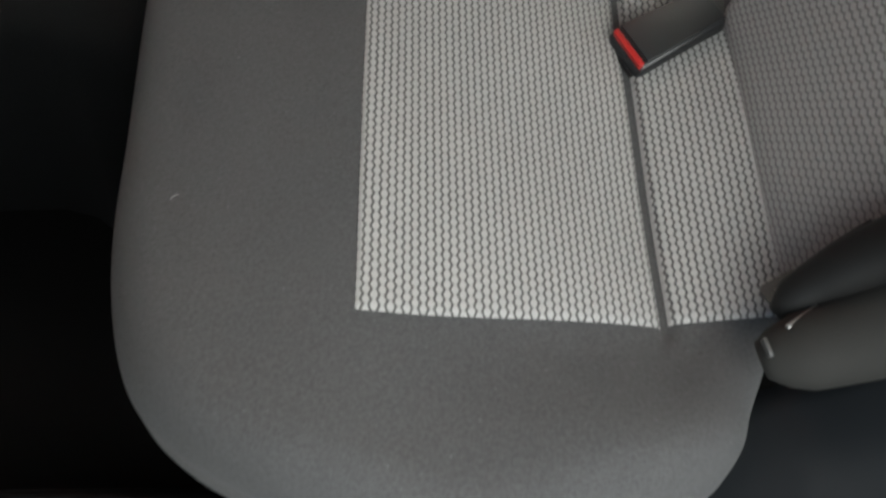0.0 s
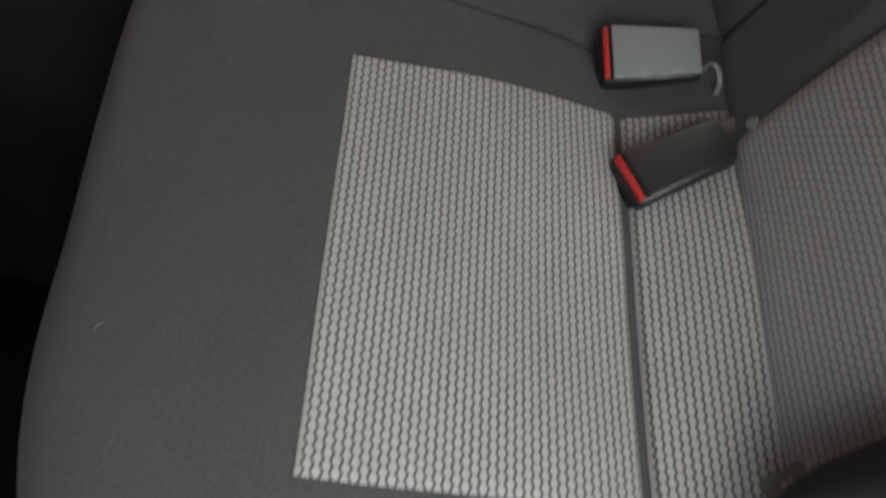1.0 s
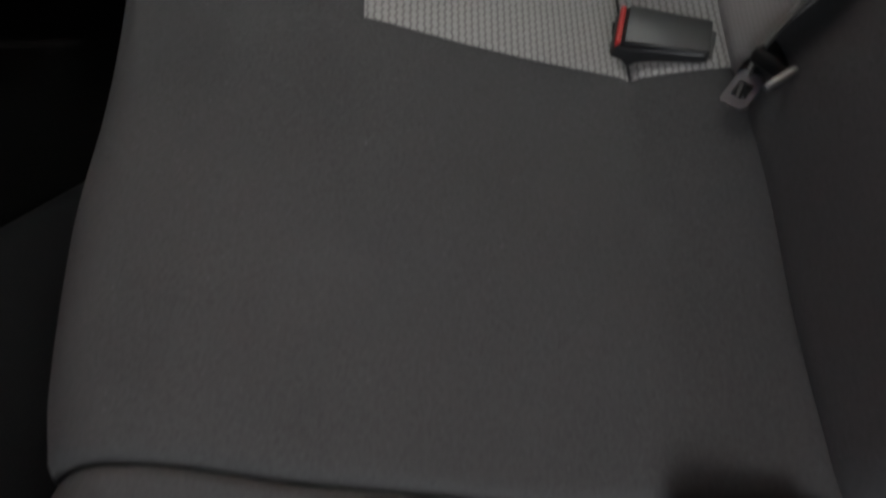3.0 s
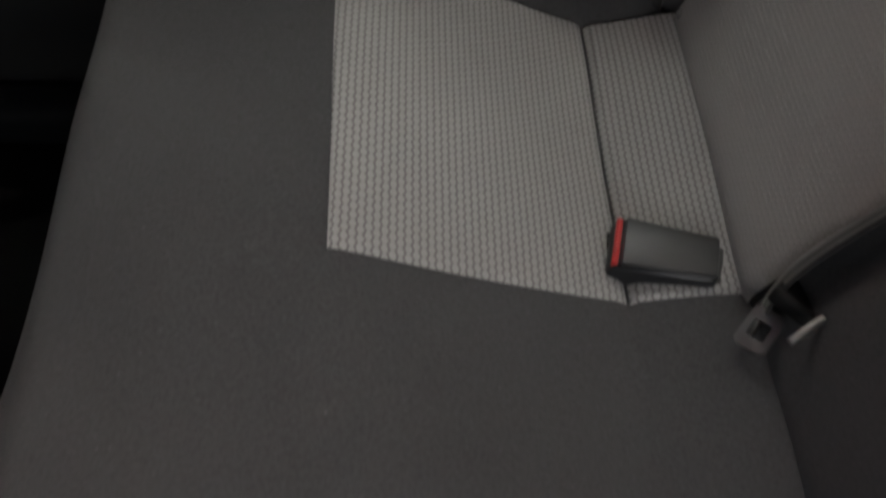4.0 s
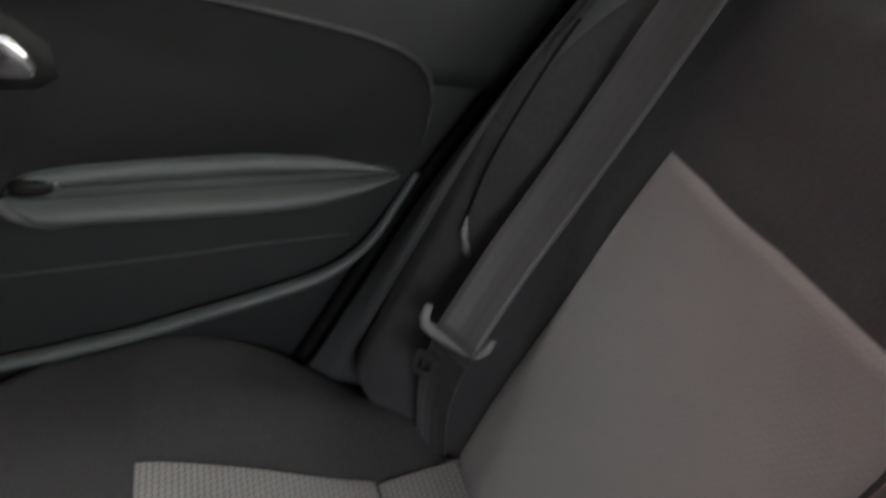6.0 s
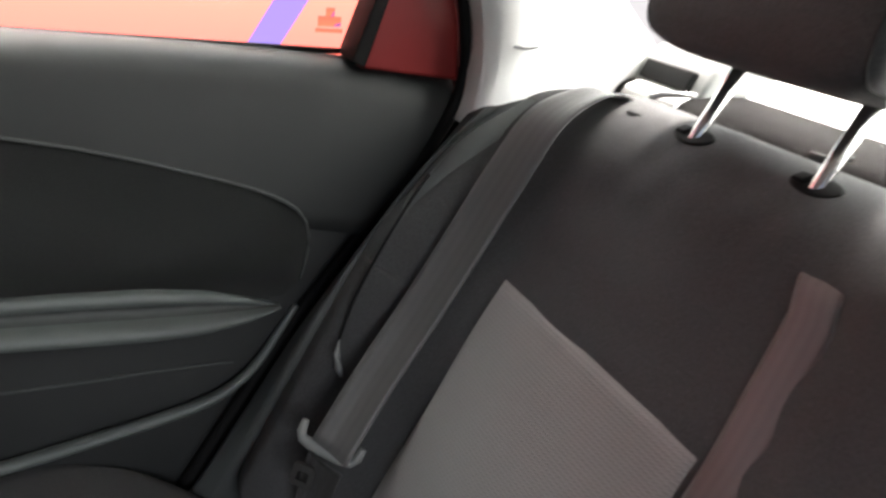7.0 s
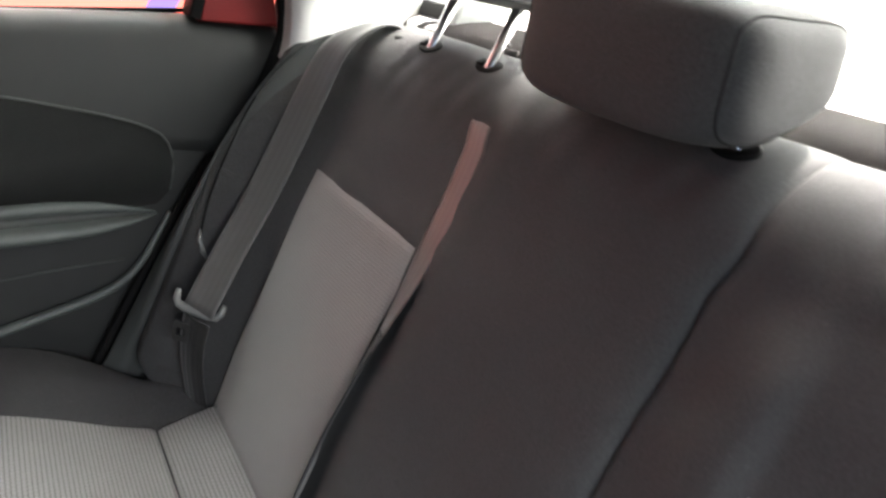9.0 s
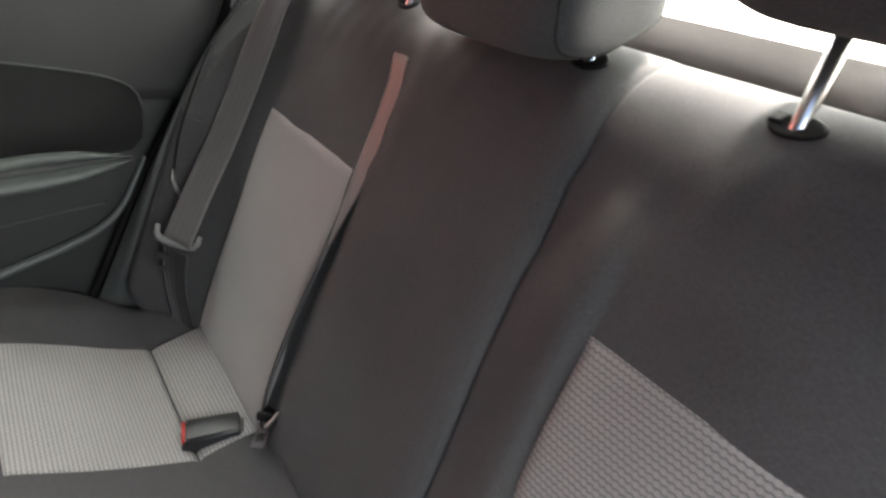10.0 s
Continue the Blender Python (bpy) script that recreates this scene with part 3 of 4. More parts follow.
def headrest(label, y, half_gap, lift, width, at, size, lean, soft, ends, taper, rise=0.0):
    """Padded headrest on two chromed rods, its cover sewn from a front and two ends."""
    root = thing("headrest", label, "headrest", "rear headrests")
    pts, uv = pad_mesh((size[0], width, size[1]), lean, soft, ends, taper, rise)
    at = np.array([at[0], y, at[1]])
    pad = sheet("pad", pts + at, M_CLOTH, root, uv=uv, close_v=True)
    bm = bmesh.new()
    bm.from_mesh(pad.data)
    bmesh.ops.remove_doubles(bm, verts=bm.verts, dist=0.00002)
    bm.to_mesh(pad.data)
    bm.free()
    for row in (np.abs(pts[:, 0, 1] + 0.435 * width).argmin(), np.abs(pts[:, 0, 1] - 0.435 * width).argmin()):
        loop = pts[row] * np.array([1.004, 1.0, 1.004]) + at
        part("cover_seam", tube(np.vstack([loop, loop[:1]]), 0.0011, 6, up=(0, 1, 0)), M_THREAD, pad, "sewn edge of the cover")
    for s in (-1, 1):
        foot = crest_at(y + s * half_gap) + 0.001 * UP - 0.001 * OUT
        top = foot + (0.075 + lift) * UP
        rod = part("rod", tube([foot - 0.05 * UP, foot, top], 0.0064, 16, up=(1, 0, 0)), M_CHROME, root, "chromed steel rod")
        if lift:
            part("notch", tube([foot + 0.022 * UP + np.array([0.0052, s * 0.004, 0]), foot + 0.026 * UP + np.array([0.0052, s * 0.004, 0])], 0.0028, 10, up=(1, 0, 0)), M_DARKSTEEL, rod, "notch that holds the height")
    return root


headrest("raised charcoal cloth headrest on two chrome rods", 0.3285, 0.0655, 0.05, 0.250, (0.749, 0.960), (0.127, 0.172), 11.0, 6.0, 6.5, 0.20)
headrest("lowered charcoal cloth centre headrest", -0.009, 0.068, 0.0, 0.243, (0.707, 0.8705), (0.137, 0.098), 7.0, 5.0, 4.4, 0.10, 0.030)
headrest("raised charcoal cloth headrest on two chrome rods", -0.344, 0.067, 0.05, 0.250, (0.749, 0.960), (0.127, 0.172), 11.0, 6.0, 6.5, 0.20)
for root, ys in ((far_back, (0.263, 0.394, 0.059, -0.077)), (near_back, (-0.277, -0.411))):
    for gy in ys:
        guide(root, gy)


# ---------------------------------------------------------------- buckles and belts
def buckle(label, at, yaw, pitch=0.0, roll=0.0, size=(0.066, 0.046, 0.024), sheen=M_BUCKLE):
    """Seat-belt buckle: tapered housing, red press bar across its mouth, slot, and the short strap that holds it."""
    root = thing("seat_belt_buckle", label, "seat belt buckle", "rear buckles")
    root.matrix_world = pose(*at, roll, pitch, yaw)
    sx, sy, sz = size
    bm = block(sx + 0.007, sy, sz, (sx / 2 - 0.0035, 0, sz / 2), 0.005, 4)
    for v in bm.verts:
        k = max(v.co.x / sx, 0.0)
        if v.co.x < 0 and v.co.z > 0.4 * sz:
            v.co.z -= 0.34 * sz * min(1.0, -v.co.x / 0.007)
        v.co.y *= 1 - 0.08 * k - 0.06 * k ** 5
        v.co.z *= 1 - 0.12 * k * k
    part("housing", bm, M_BUCKLE, root)
    plate = block(sx * 0.965, sy * 0.92, 0.003, (sx * 0.515, 0, sz - 0.0006), 0.0012, 2)
    for v in plate.verts:
        k = max(v.co.x / sx, 0.0)
        v.co.y *= 1 - 0.09 * k - 0.10 * k ** 5
        v.co.z *= 1 - 0.12 * k * k
    part("top_plate", plate, sheen, root)
    button = part("release_button", block(0.0044, sy * 0.88, sz * 0.30, (-0.0022, -0.01 * sy, sz * 0.88), 0.0016, 3, None), M_RED, root, "red plastic press bar")
    part("button_rib", block(0.0010, sy * 0.84, 0.0012, (-0.0022, -0.01 * sy, sz * 1.03), 0.0004, 1), M_RED, button)
    part("mouth", block(0.003, sy * 0.74, sz * 0.22, (-0.0072, 0, sz * 0.30), 0.001, 2), M_BLACK, root, "slot for the belt tongue")
    part("strap", block(0.060, 0.032, 0.006, (sx + 0.026, 0, sz * 0.30), 0.002, 2, pose(0, 0, 0, 0, 8, 0)), M_WEBDARK, root, "short black webbing")
    return root


buckle("black buckle with red button lying aslant on grey cloth", (0.3915, -0.2490, 0.3165), 26, -11, 3, (0.072, 0.042, 0.025))
buckle("glossy grey buckle with red button beside the seat seam", (0.3800, -0.1338, 0.3180), 2, -5, 14, (0.068, 0.0485, 0.024), sheen=M_BUCKLEGREY)
buckle("black buckle with red button tipped at the panel edge", (0.3835, 0.2430, 0.3170), -14, -4, 0, (0.066, 0.043, 0.0250))


def tongue_plate(root, at, yaw, pitch, roll, metal, label="stamped steel tongue with a square hole"):
    """Steel plate with a slot in it."""
    outer = [(0.0, -0.008), (0.003, -0.011), (0.026, -0.011), (0.029, -0.008), (0.029, 0.008), (0.026, 0.011), (0.003, 0.011), (0.0, 0.008)]
    inner = [(0.009, -0.005), (0.010, -0.006), (0.020, -0.006), (0.021, -0.005), (0.021, 0.005), (0.020, 0.006), (0.010, 0.006), (0.009, 0.005)]
    bm = bmesh.new()
    rings = []
    for zz in (0.0, 0.0024):
        rings.append([[bm.verts.new((x, y, zz)) for x, y in o] for o in (outer, inner)])
    n = len(outer)
    for i in range(n):
        j = (i + 1) % n
        bm.faces.new((rings[0][0][i], rings[0][0][j], rings[0][1][j], rings[0][1][i]))
        bm.faces.new((rings[1][0][i], rings[1][1][i], rings[1][1][j], rings[1][0][j]))
        bm.faces.new((rings[0][0][i], rings[1][0][i], rings[1][0][j], rings[0][0][j]))
        bm.faces.new((rings[0][1][i], rings[0][1][j], rings[1][1][j], rings[1][1][i]))
    bmesh.ops.transform(bm, matrix=pose(*at, roll, pitch, yaw) if at else yaw, verts=bm.verts)
    return part("tongue_plate", bm, metal, root, label, smooth=False)


# belt of the far place, hanging down the outer bolster with its tongue half way
belt = thing("seat_belt", "grey seat belt hanging beside the backrest, tongue unfastened", "seat belt", "rear belts")
ribbon("webbing", [(0.452, 0.488, 0.478), (0.498, 0.506, 0.542), (0.545, 0.519, 0.606), (0.590, 0.522, 0.684), (0.618, 0.522, 0.737), (0.652, 0.522, 0.794), (0.688, 0.522, 0.818), (0.722, 0.522, 0.824), (0.752, 0.523, 0.806)],
       [(0.62, -0.66, -0.42), (0.62, -0.68, -0.40), (0.62, -0.70, -0.38), (0.6, -0.72, -0.35), (0.58, -0.76, -0.28), (0.42, -0.9, -0.15), (0.2, -0.97, 0.0), (0.12, -0.98, 0.05), (0.10, -0.98, 0.0)], 0.043, M_WEB, belt, n=90)
# Black colour puts in the shade below the tongue
ribbon("lap_webbing", [(0.448, 0.487, 0.468), (0.442, 0.497, 0.43), (0.440, 0.505, 0.38), (0.445, 0.512, 0.30)],
       [(0.6, -0.70, -0.36), (0.55, -0.78, -0.25), (0.5, -0.85, -0.1), (0.5, -0.85, 0.0)], 0.040, M_WEBDARK, belt, n=30)
TL, TR = Vector((0.429, 0.514, 0.484)), Vector((0.476, 0.480, 0.466))
side_v = (TR - TL).normalized()
up_v = Vector((0.32, 0.10, 0.94))
up_v = (up_v - up_v.dot(side_v) * side_v).normalized()
part("tongue_cover", tube([TL + up_v * 0.018 - side_v * 0.001, TL + up_v * 0.006, TL + side_v * 0.004, TL + side_v * 0.015 - up_v * 0.002, TR - side_v * 0.015 - up_v * 0.002, TR - side_v * 0.004, TR + up_v * 0.006, TR + up_v * 0.018 + side_v * 0.001],
     [0.0036, 0.0046, 0.0052, 0.0060, 0.0060, 0.0052, 0.0046, 0.0036], 14, up=(0.9, 0.3, 0)), M_GREYPL, belt, "grey plastic belt tongue cover")
down = Vector((-0.16, 0.16, -0.97)).normalized()
wide = (side_v - side_v.dot(down) * down).normalized()
seat_of = Matrix((down, wide, down.cross(wide))).transposed().to_4x4()
tongue_plate(belt, None, Matrix.Translation((0.433, 0.498, 0.462)) @ seat_of, 0, 0, M_DARKSTEEL)

# belt of the middle place, out of the backrest and down the gap between two places
mid_belt = thing("seat_belt", "dark seat belt lying down the backrest between two places", "seat belt", "rear belts")
ys = [(0.510, 0.205, -0.012), (0.501, 0.204, -0.004), (0.493, 0.203, -0.0008), (0.482, 0.200, 0.0006), (0.47, 0.194, 0.0012), (0.42, 0.187, 0.0014), (0.36, 0.176, 0.0022), (0.31, 0.176, 0.0045), (0.25, 0.182, 0.0065)]
ribbon("webbing", [back_at(u, y, d) for u, y, d in ys], [(0.0, -1, 0.0)] * 6 + [(-0.05, -0.98, 0.05), (-0.25, -0.93, 0.12), (-0.45, -0.85, 0.25)], 0.036, M_WEBMID, mid_belt, n=60, depth=0.0007, cup=0.0002)
# Lower half of the same belt, its shade put in as black
ys = [(0.27, 0.1805, 0.006), (0.2, 0.187, 0.008), (0.12, 0.195, 0.008), (0.05, 0.194, 0.007), (0.0, 0.182, 0.004)]
ribbon("lower_webbing", [back_at(u, y, d) for u, y, d in ys], [(-0.42, -0.86, 0.25), (-0.6, -0.75, 0.3), (-0.6, -0.75, 0.3), (-0.5, -0.8, 0.2), (-0.4, -0.85, 0.15)], 0.027, M_WEBDARK, mid_belt, "webbing turned on edge, its shade put into a black colour", n=40)
tongue_plate(mid_belt, (0.465, 0.178, 0.358), 228, 22, 18, M_DARKSTEEL)
part("tongue_cover", block(0.028, 0.040, 0.011, bevel=0.004, turn=pose(0.478, 0.174, 0.373, 0, 20, 42)), M_BLACK, mid_belt, "black plastic tongue cover")
part("tongue_edge", block(0.026, 0.0045, 0.0045, bevel=0.0015, turn=pose(0.467, 0.151, 0.386, 0, -12, 30)), M_STEEL, mid_belt, "bright steel edge")

# belt of the near place, gathered at the foot of its backrest
near_belt = thing("seat_belt", "black seat belt gathered where cushion meets backrest", "seat belt", "rear belts")
ribbon("webbing", [(0.468, -0.492, 0.362), (0.482, -0.494, 0.398), (0.506, -0.500, 0.452), (0.545, -0.520, 0.535), (0.60, -0.535, 0.64), (0.66, -0.54, 0.75), (0.70, -0.54, 0.84), (0.78, -0.53, 0.86)],
       [(0.35, 0.90, 0.25), (0.35, 0.92, 0.20), (0.45, 0.85, -0.2), (0.55, 0.75, -0.3), (0.55, 0.75, -0.3), (0.5, 0.85, -0.15), (0.3, 0.95, 0), (0.15, 0.98, 0)], 0.034, M_WEBDARK, near_belt, n=80)
cover = part("tongue_cover", tube(spline([(0.438, -0.482, 0.372), (0.446, -0.477, 0.382), (0.460, -0.472, 0.400), (0.480, -0.470, 0.432), (0.506, -0.474, 0.482), (0.54, -0.480, 0.545)], 30), np.interp(np.linspace(0, 1, 30), [0, 0.06, 0.22, 0.45, 1], [0.006, 0.012, 0.016, 0.018, 0.018]), 22, 0.85), M_BLACK, near_belt, "black plastic tongue cover")
part("rib", tube(spline([(0.446, -0.466, 0.394), (0.458, -0.459, 0.410), (0.472, -0.455, 0.432)], 12), 0.0016, 8), M_BUCKLE, cover, "moulded rib")
tongue_plate(near_belt, (0.468, -0.455, 0.355), 207, 2, 6, M_DARKSTEEL)
part("anchor_cover", tube(spline([(0.426, -0.509, 0.366), (0.433, -0.508, 0.370), (0.448, -0.507, 0.377), (0.475, -0.503, 0.393), (0.505, -0.500, 0.420), (0.545, -0.50, 0.47)], 30), np.interp(np.linspace(0, 1, 30), [0, 0.05, 0.14, 0.4, 1], [0.011, 0.017, 0.0225, 0.027, 0.028]), 24, 0.86), M_COVER, near_belt, "worn black padded anchor cover")
part("bright_edge", block(0.030, 0.0030, 0.0035, bevel=0.001, turn=pose(0.447, -0.490, 0.391, 0, -12, 31)), M_STEEL, near_belt, "bright steel edge")
part("bright_edge", block(0.0028, 0.011, 0.004, bevel=0.001, turn=pose(0.424, -0.507, 0.382, 0, 0, 12)), M_STEEL, near_belt, "bright steel edge")


# clear tags that mark the child-seat anchors in the crease
def anchor_tag(u, y):
    c = back_at(u, y, 0.004)
    ob = part("anchor_tag", tube([c - 0.005 * OUT, c - 0.0008 * OUT, c, c - 0.0006 * OUT], [0.0050, 0.0050, 0.0042, 0.0022], 18, up=(0, 1, 0)), M_TAG)
    return tagged(ob, "small round milky plastic tag in the seat crease", "seat tag", "anchor tags")


loop = part("anchor_tag", tube(spline([(0.447, -0.152, 0.338), (0.449, -0.153, 0.349), (0.453, -0.160, 0.352), (0.456, -0.168, 0.346), (0.456, -0.170, 0.334)], 16), 0.0021, 8, 0.6), M_TAG)
tagged(loop, "milky plastic loop behind the glossy grey buckle", "seat tag", "anchor tags")
anchor_tag(0.030, -0.216)
anchor_tag(0.016, 0.468)
anchor_tag(0.022, 0.234)


lint = part("lint", tube(spline([(0.0785, -0.405, 0.3790), (0.0795, -0.4035, 0.3802), (0.0812, -0.4024, 0.3800), (0.0822, -0.4008, 0.3792)], 12), 0.00025, 6), M_GREYPL)
tagged(lint, "tiny pale thread of lint on charcoal cloth", "lint")


# ---------------------------------------------------------------- far door
def door():
    root = tagged(new("door_1"), "dark moulded rear car door with armrest, red painted window frame", "car door", kind="structure")
    y = 0.640
    # main panel with the slanted rear edge
    edge = [(-0.75, 0.05), (0.20, 0.05), (0.300, 0.30), (0.338, 0.364), (0.391, 0.453), (0.445, 0.542), (0.508, 0.630), (0.572, 0.719), (0.584, 0.740), (0.50, 0.752), (0.225, 0.762), (-0.75, 0.772)]
    part("door_panel", prism(edge, y, y + 0.05, 0.010, 4), M_DOOR, root)
    # inner sill of the window: the door face rolls back to the glass
    prof = [(0.004, -0.172), (-0.0025, -0.168), (-0.003, -0.150), (-0.003, -0.120), (-0.0022, -0.092), (-0.0005, -0.068), (0.0018, -0.050), (0.0045, -0.036), (0.008, -0.0255), (0.0125, -0.0175), (0.019, -0.0108), (0.027, -0.0055), (0.037, -0.0019), (0.0485, 0.0), (0.0490, -0.02)]
    top = spline([(-0.75, 0.841), (0.0, 0.837), (0.224, 0.832), (0.356, 0.828), (0.470, 0.823), (0.530, 0.818), (0.580, 0.812), (0.620, 0.806)], 60)
    lean = 0.56 * smooth(0.36, 0.60, top[:, 0])
    sheet("window_ledge", np.array([[(x + w * min(b + 0.03, 0.0), y + a, z + b) for a, b in prof] for (x, z), w in zip(top, lean)]), M_LEDGE, root)
    # recessed cloth field with a raised piping round it
    field = spline([(-0.75, 0.765), (0.0, 0.765), (0.213, 0.744), (0.362, 0.709), (0.432, 0.684), (0.458, 0.660), (0.462, 0.625), (0.452, 0.590), (0.40, 0.575), (0.0, 0.585), (-0.75, 0.59)], 90)
    part("cloth_field", prism([tuple(p) for p in field], y - 0.004, y + 0.01), M_DOORDARK, root, "black cloth field")
    pipe = spline([(-0.75, y - 0.004, 0.765), (0.0, y - 0.004, 0.765), (0.213, y - 0.004, 0.744), (0.362, y - 0.004, 0.709), (0.432, y - 0.004, 0.684), (0.458, y - 0.004, 0.660), (0.462, y - 0.004, 0.625), (0.455, y - 0.004, 0.595)], 80)
    part("piping", tube(pipe, 0.0017, 8), M_DISH, root, "thin grey piping")
    # armrest: a long dish with a rolled lip that ends in a point
    xs = 0.100 + 0.335 * edge_spacing(70)
    topz = np.interp(xs, [0.100, 0.107, 0.122, 0.156, 0.22, 0.304, 0.360, 0.401, 0.420, 0.435], [0.574, 0.585, 0.591, 0.594, 0.595, 0.593, 0.587, 0.577, 0.571, 0.565])
    botz = np.interp(xs, [0.100, 0.107, 0.123, 0.150, 0.22, 0.30, 0.355, 0.398, 0.420, 0.435], [0.572, 0.567, 0.560, 0.559, 0.557, 0.555, 0.556, 0.559, 0.562, 0.564])
    full = np.clip((topz - botz) / 0.034, 0.05, 1.0)
    rows = []
    for x, zt, zb, k in zip(xs, topz, botz, full):
        h = zt - zb
        cross = [(0.004, 1.08), (-0.009, 1.04), (-0.0125, 0.95), (-0.0135, 0.82), (-0.0125, 0.70), (-0.009, 0.62), (-0.0075, 0.52), (-0.0085, 0.42), (-0.014, 0.33), (-0.023, 0.25), (-0.028, 0.14), (-0.030, 0.0), (-0.0285, -0.16), (-0.020, -0.28), (0.004, -0.32)]
        rows.append([(x, y + a * (0.35 + 0.65 * k), zb + b * h) for a, b in cross])
    rows = np.array(rows)
    sheet("armrest_top", rows[:, :6], M_LIP, root, "grey moulded armrest rim")
    # Coloured darker than rim and lip to put in the dish's shade
    sheet("armrest_dish", rows[:, 5:9], M_DISH, root, "armrest dish, shade put into its darker colour")
    sheet("armrest_lip", rows[:, 8:], M_LIP, root, "grey moulded armrest lip")
    # Black bulge puts in the shade of the hollow pull cup
    bean("pull_cup", (0.036, 0.014, 0.016), (0.124, y - 0.009, 0.5815), M_BLACK, root, "black bulge drawn as the pull cup's shaded recess", power=2.6, n=24)
    part("lock_stud", block(0.006, 0.008, 0.008, (0.143, y - 0.010, 0.583), 0.002, 3), M_STEEL, root, "bright stud")
    # line under the armrest
    part("crease_line", tube(spline([(-0.3, y, 0.480), (0.19, y, 0.493), (0.30, y, 0.498), (0.388, y, 0.500)], 40), 0.0019, 8), M_DISH, root)
    # the broad grey lip that sweeps up to the rear edge
    lip = spline([(-0.30, y - 0.010, 0.418), (-0.036, y - 0.010, 0.402), (0.022, y - 0.010, 0.397), (0.086, y - 0.010, 0.402), (0.171, y - 0.010, 0.414), (0.257, y - 0.010, 0.433), (0.32, y - 0.010, 0.448), (0.363, y - 0.010, 0.462), (0.392, y - 0.009, 0.480), (0.413, y - 0.008, 0.502), (0.430, y - 0.005, 0.527), (0.453, y - 0.001, 0.562)], 90)
    rad = np.interp(np.linspace(0, 1, 90), [0, 0.8, 1], [0.0085, 0.0075, 0.004])
    part("pocket_lip", tube(lip, rad, 14, 0.9), M_LIP, root, "grey moulded pocket lip")
    # front sweep of the armrest and the chromed release
    part("grip_sweep", tube(spline([(-0.12, y - 0.006, 0.735), (-0.02, y - 0.008, 0.690), (0.030, y - 0.010, 0.660), (0.052, y - 0.012, 0.635), (0.073, y - 0.014, 0.604), (0.089, y - 0.016, 0.580), (0.106, y - 0.019, 0.562), (0.128, y - 0.022, 0.553), (0.160, y - 0.024, 0.553)], 60), np.interp(np.linspace(0, 1, 60), [0, 0.6, 0.9, 1], [0.010, 0.0075, 0.006, 0.003]), 12), M_DISH, root, "dark moulded grip")
    part("door_release", prism([(0.085, 0.712), (0.120, 0.716), (0.137, 0.711), (0.146, 0.699), (0.152, 0.687), (0.149, 0.679), (0.143, 0.677), (0.085, 0.682)], y - 0.022, y - 0.006, 0.004, 3), M_CHROME, root, "chromed release lever")
    part("release_well", prism([(0.05, 0.725), (0.13, 0.728), (0.160, 0.700), (0.162, 0.672), (0.145, 0.664), (0.05, 0.668)], y - 0.0055, y + 0.004, 0.001, 1), M_BLACK, root, "black release recess")
    # window frame, painted red, and its seals
    red = [(0.512, 0.815), (0.618, 0.806), (0.613, 0.86), (0.599, 0.91), (0.570, 0.985), (0.50, 1.10), (0.42, 1.22), (0.367, 1.22), (0.447, 1.10), (0.492, 1.00), (0.540, 0.911)]
    part("window_frame", prism(red, y + 0.008, y + 0.05, 0.004, 2), M_REDPAINT, root, "red painted window frame")
    part("window_seal", prism([(0.500, 0.822), (0.514, 0.816), (0.543, 0.911), (0.495, 1.00), (0.450, 1.10), (0.370, 1.22), (0.356, 1.22), (0.436, 1.10), (0.481, 1.00), (0.530, 0.911)], y + 0.006, y + 0.057, 0.002, 2), M_RUBBER, root, "black rubber channel")
    part("belt_seal", block(1.26, 0.003, 0.006, (-0.115, y + 0.0495, 0.8365), 0.001, 1, pose(0, 0, 0, 0, 1.1, 0)), M_RUBBER, root)
    part("top_frame", block(1.20, 0.05, 0.06, (-0.18, y + 0.03, 1.25), 0.01, 2), M_REDPAINT, root)
    g = part("window_pane", prism([(-0.75, 0.80), (0.53, 0.80), (0.552, 0.911), (0.51, 1.00), (0.46, 1.10), (0.38, 1.235), (-0.75, 1.235)], y + 0.0515, y + 0.0555), M_GLASS, root, "clear side glass", smooth=False)
    g.visible_shadow = False
    # small red mark stuck on the glass
    bm = bmesh.new()
    for x0, x1, z0, z1 in ((0.474, 0.502, 0.8425, 0.8465), (0.476, 0.500, 0.8485, 0.8585), (0.484, 0.493, 0.8585, 0.867)):
        sub = block(x1 - x0, 0.001, z1 - z0, ((x0 + x1) / 2, y + 0.0508, (z0 + z1) / 2), 0)
        me = bpy.data.meshes.new("tmp")
        sub.to_mesh(me)
        sub.free()
        bm.from_mesh(me)
        bpy.data.meshes.remove(me)
    part("window_mark", bm, M_MARK, root, "small pale red mark")
    # rubber seal along the slanted rear edge
    seal = spline([(0.21, y + 0.003, 0.06), (0.308, y + 0.003, 0.30), (0.346, y + 0.003, 0.364), (0.399, y + 0.003, 0.453), (0.453, y + 0.003, 0.542), (0.516, y + 0.003, 0.630), (0.580, y + 0.003, 0.719), (0.613, y + 0.003, 0.775), (0.626, y + 0.01, 0.82), (0.612, y + 0.01, 0.90), (0.58, y + 0.01, 0.99), (0.52, y + 0.01, 1.09), (0.43, y + 0.01, 1.22)], 90)
    part("edge_seal", tube(seal, 0.0075, 12), M_RUBBER, root, "black rubber seal")


door()


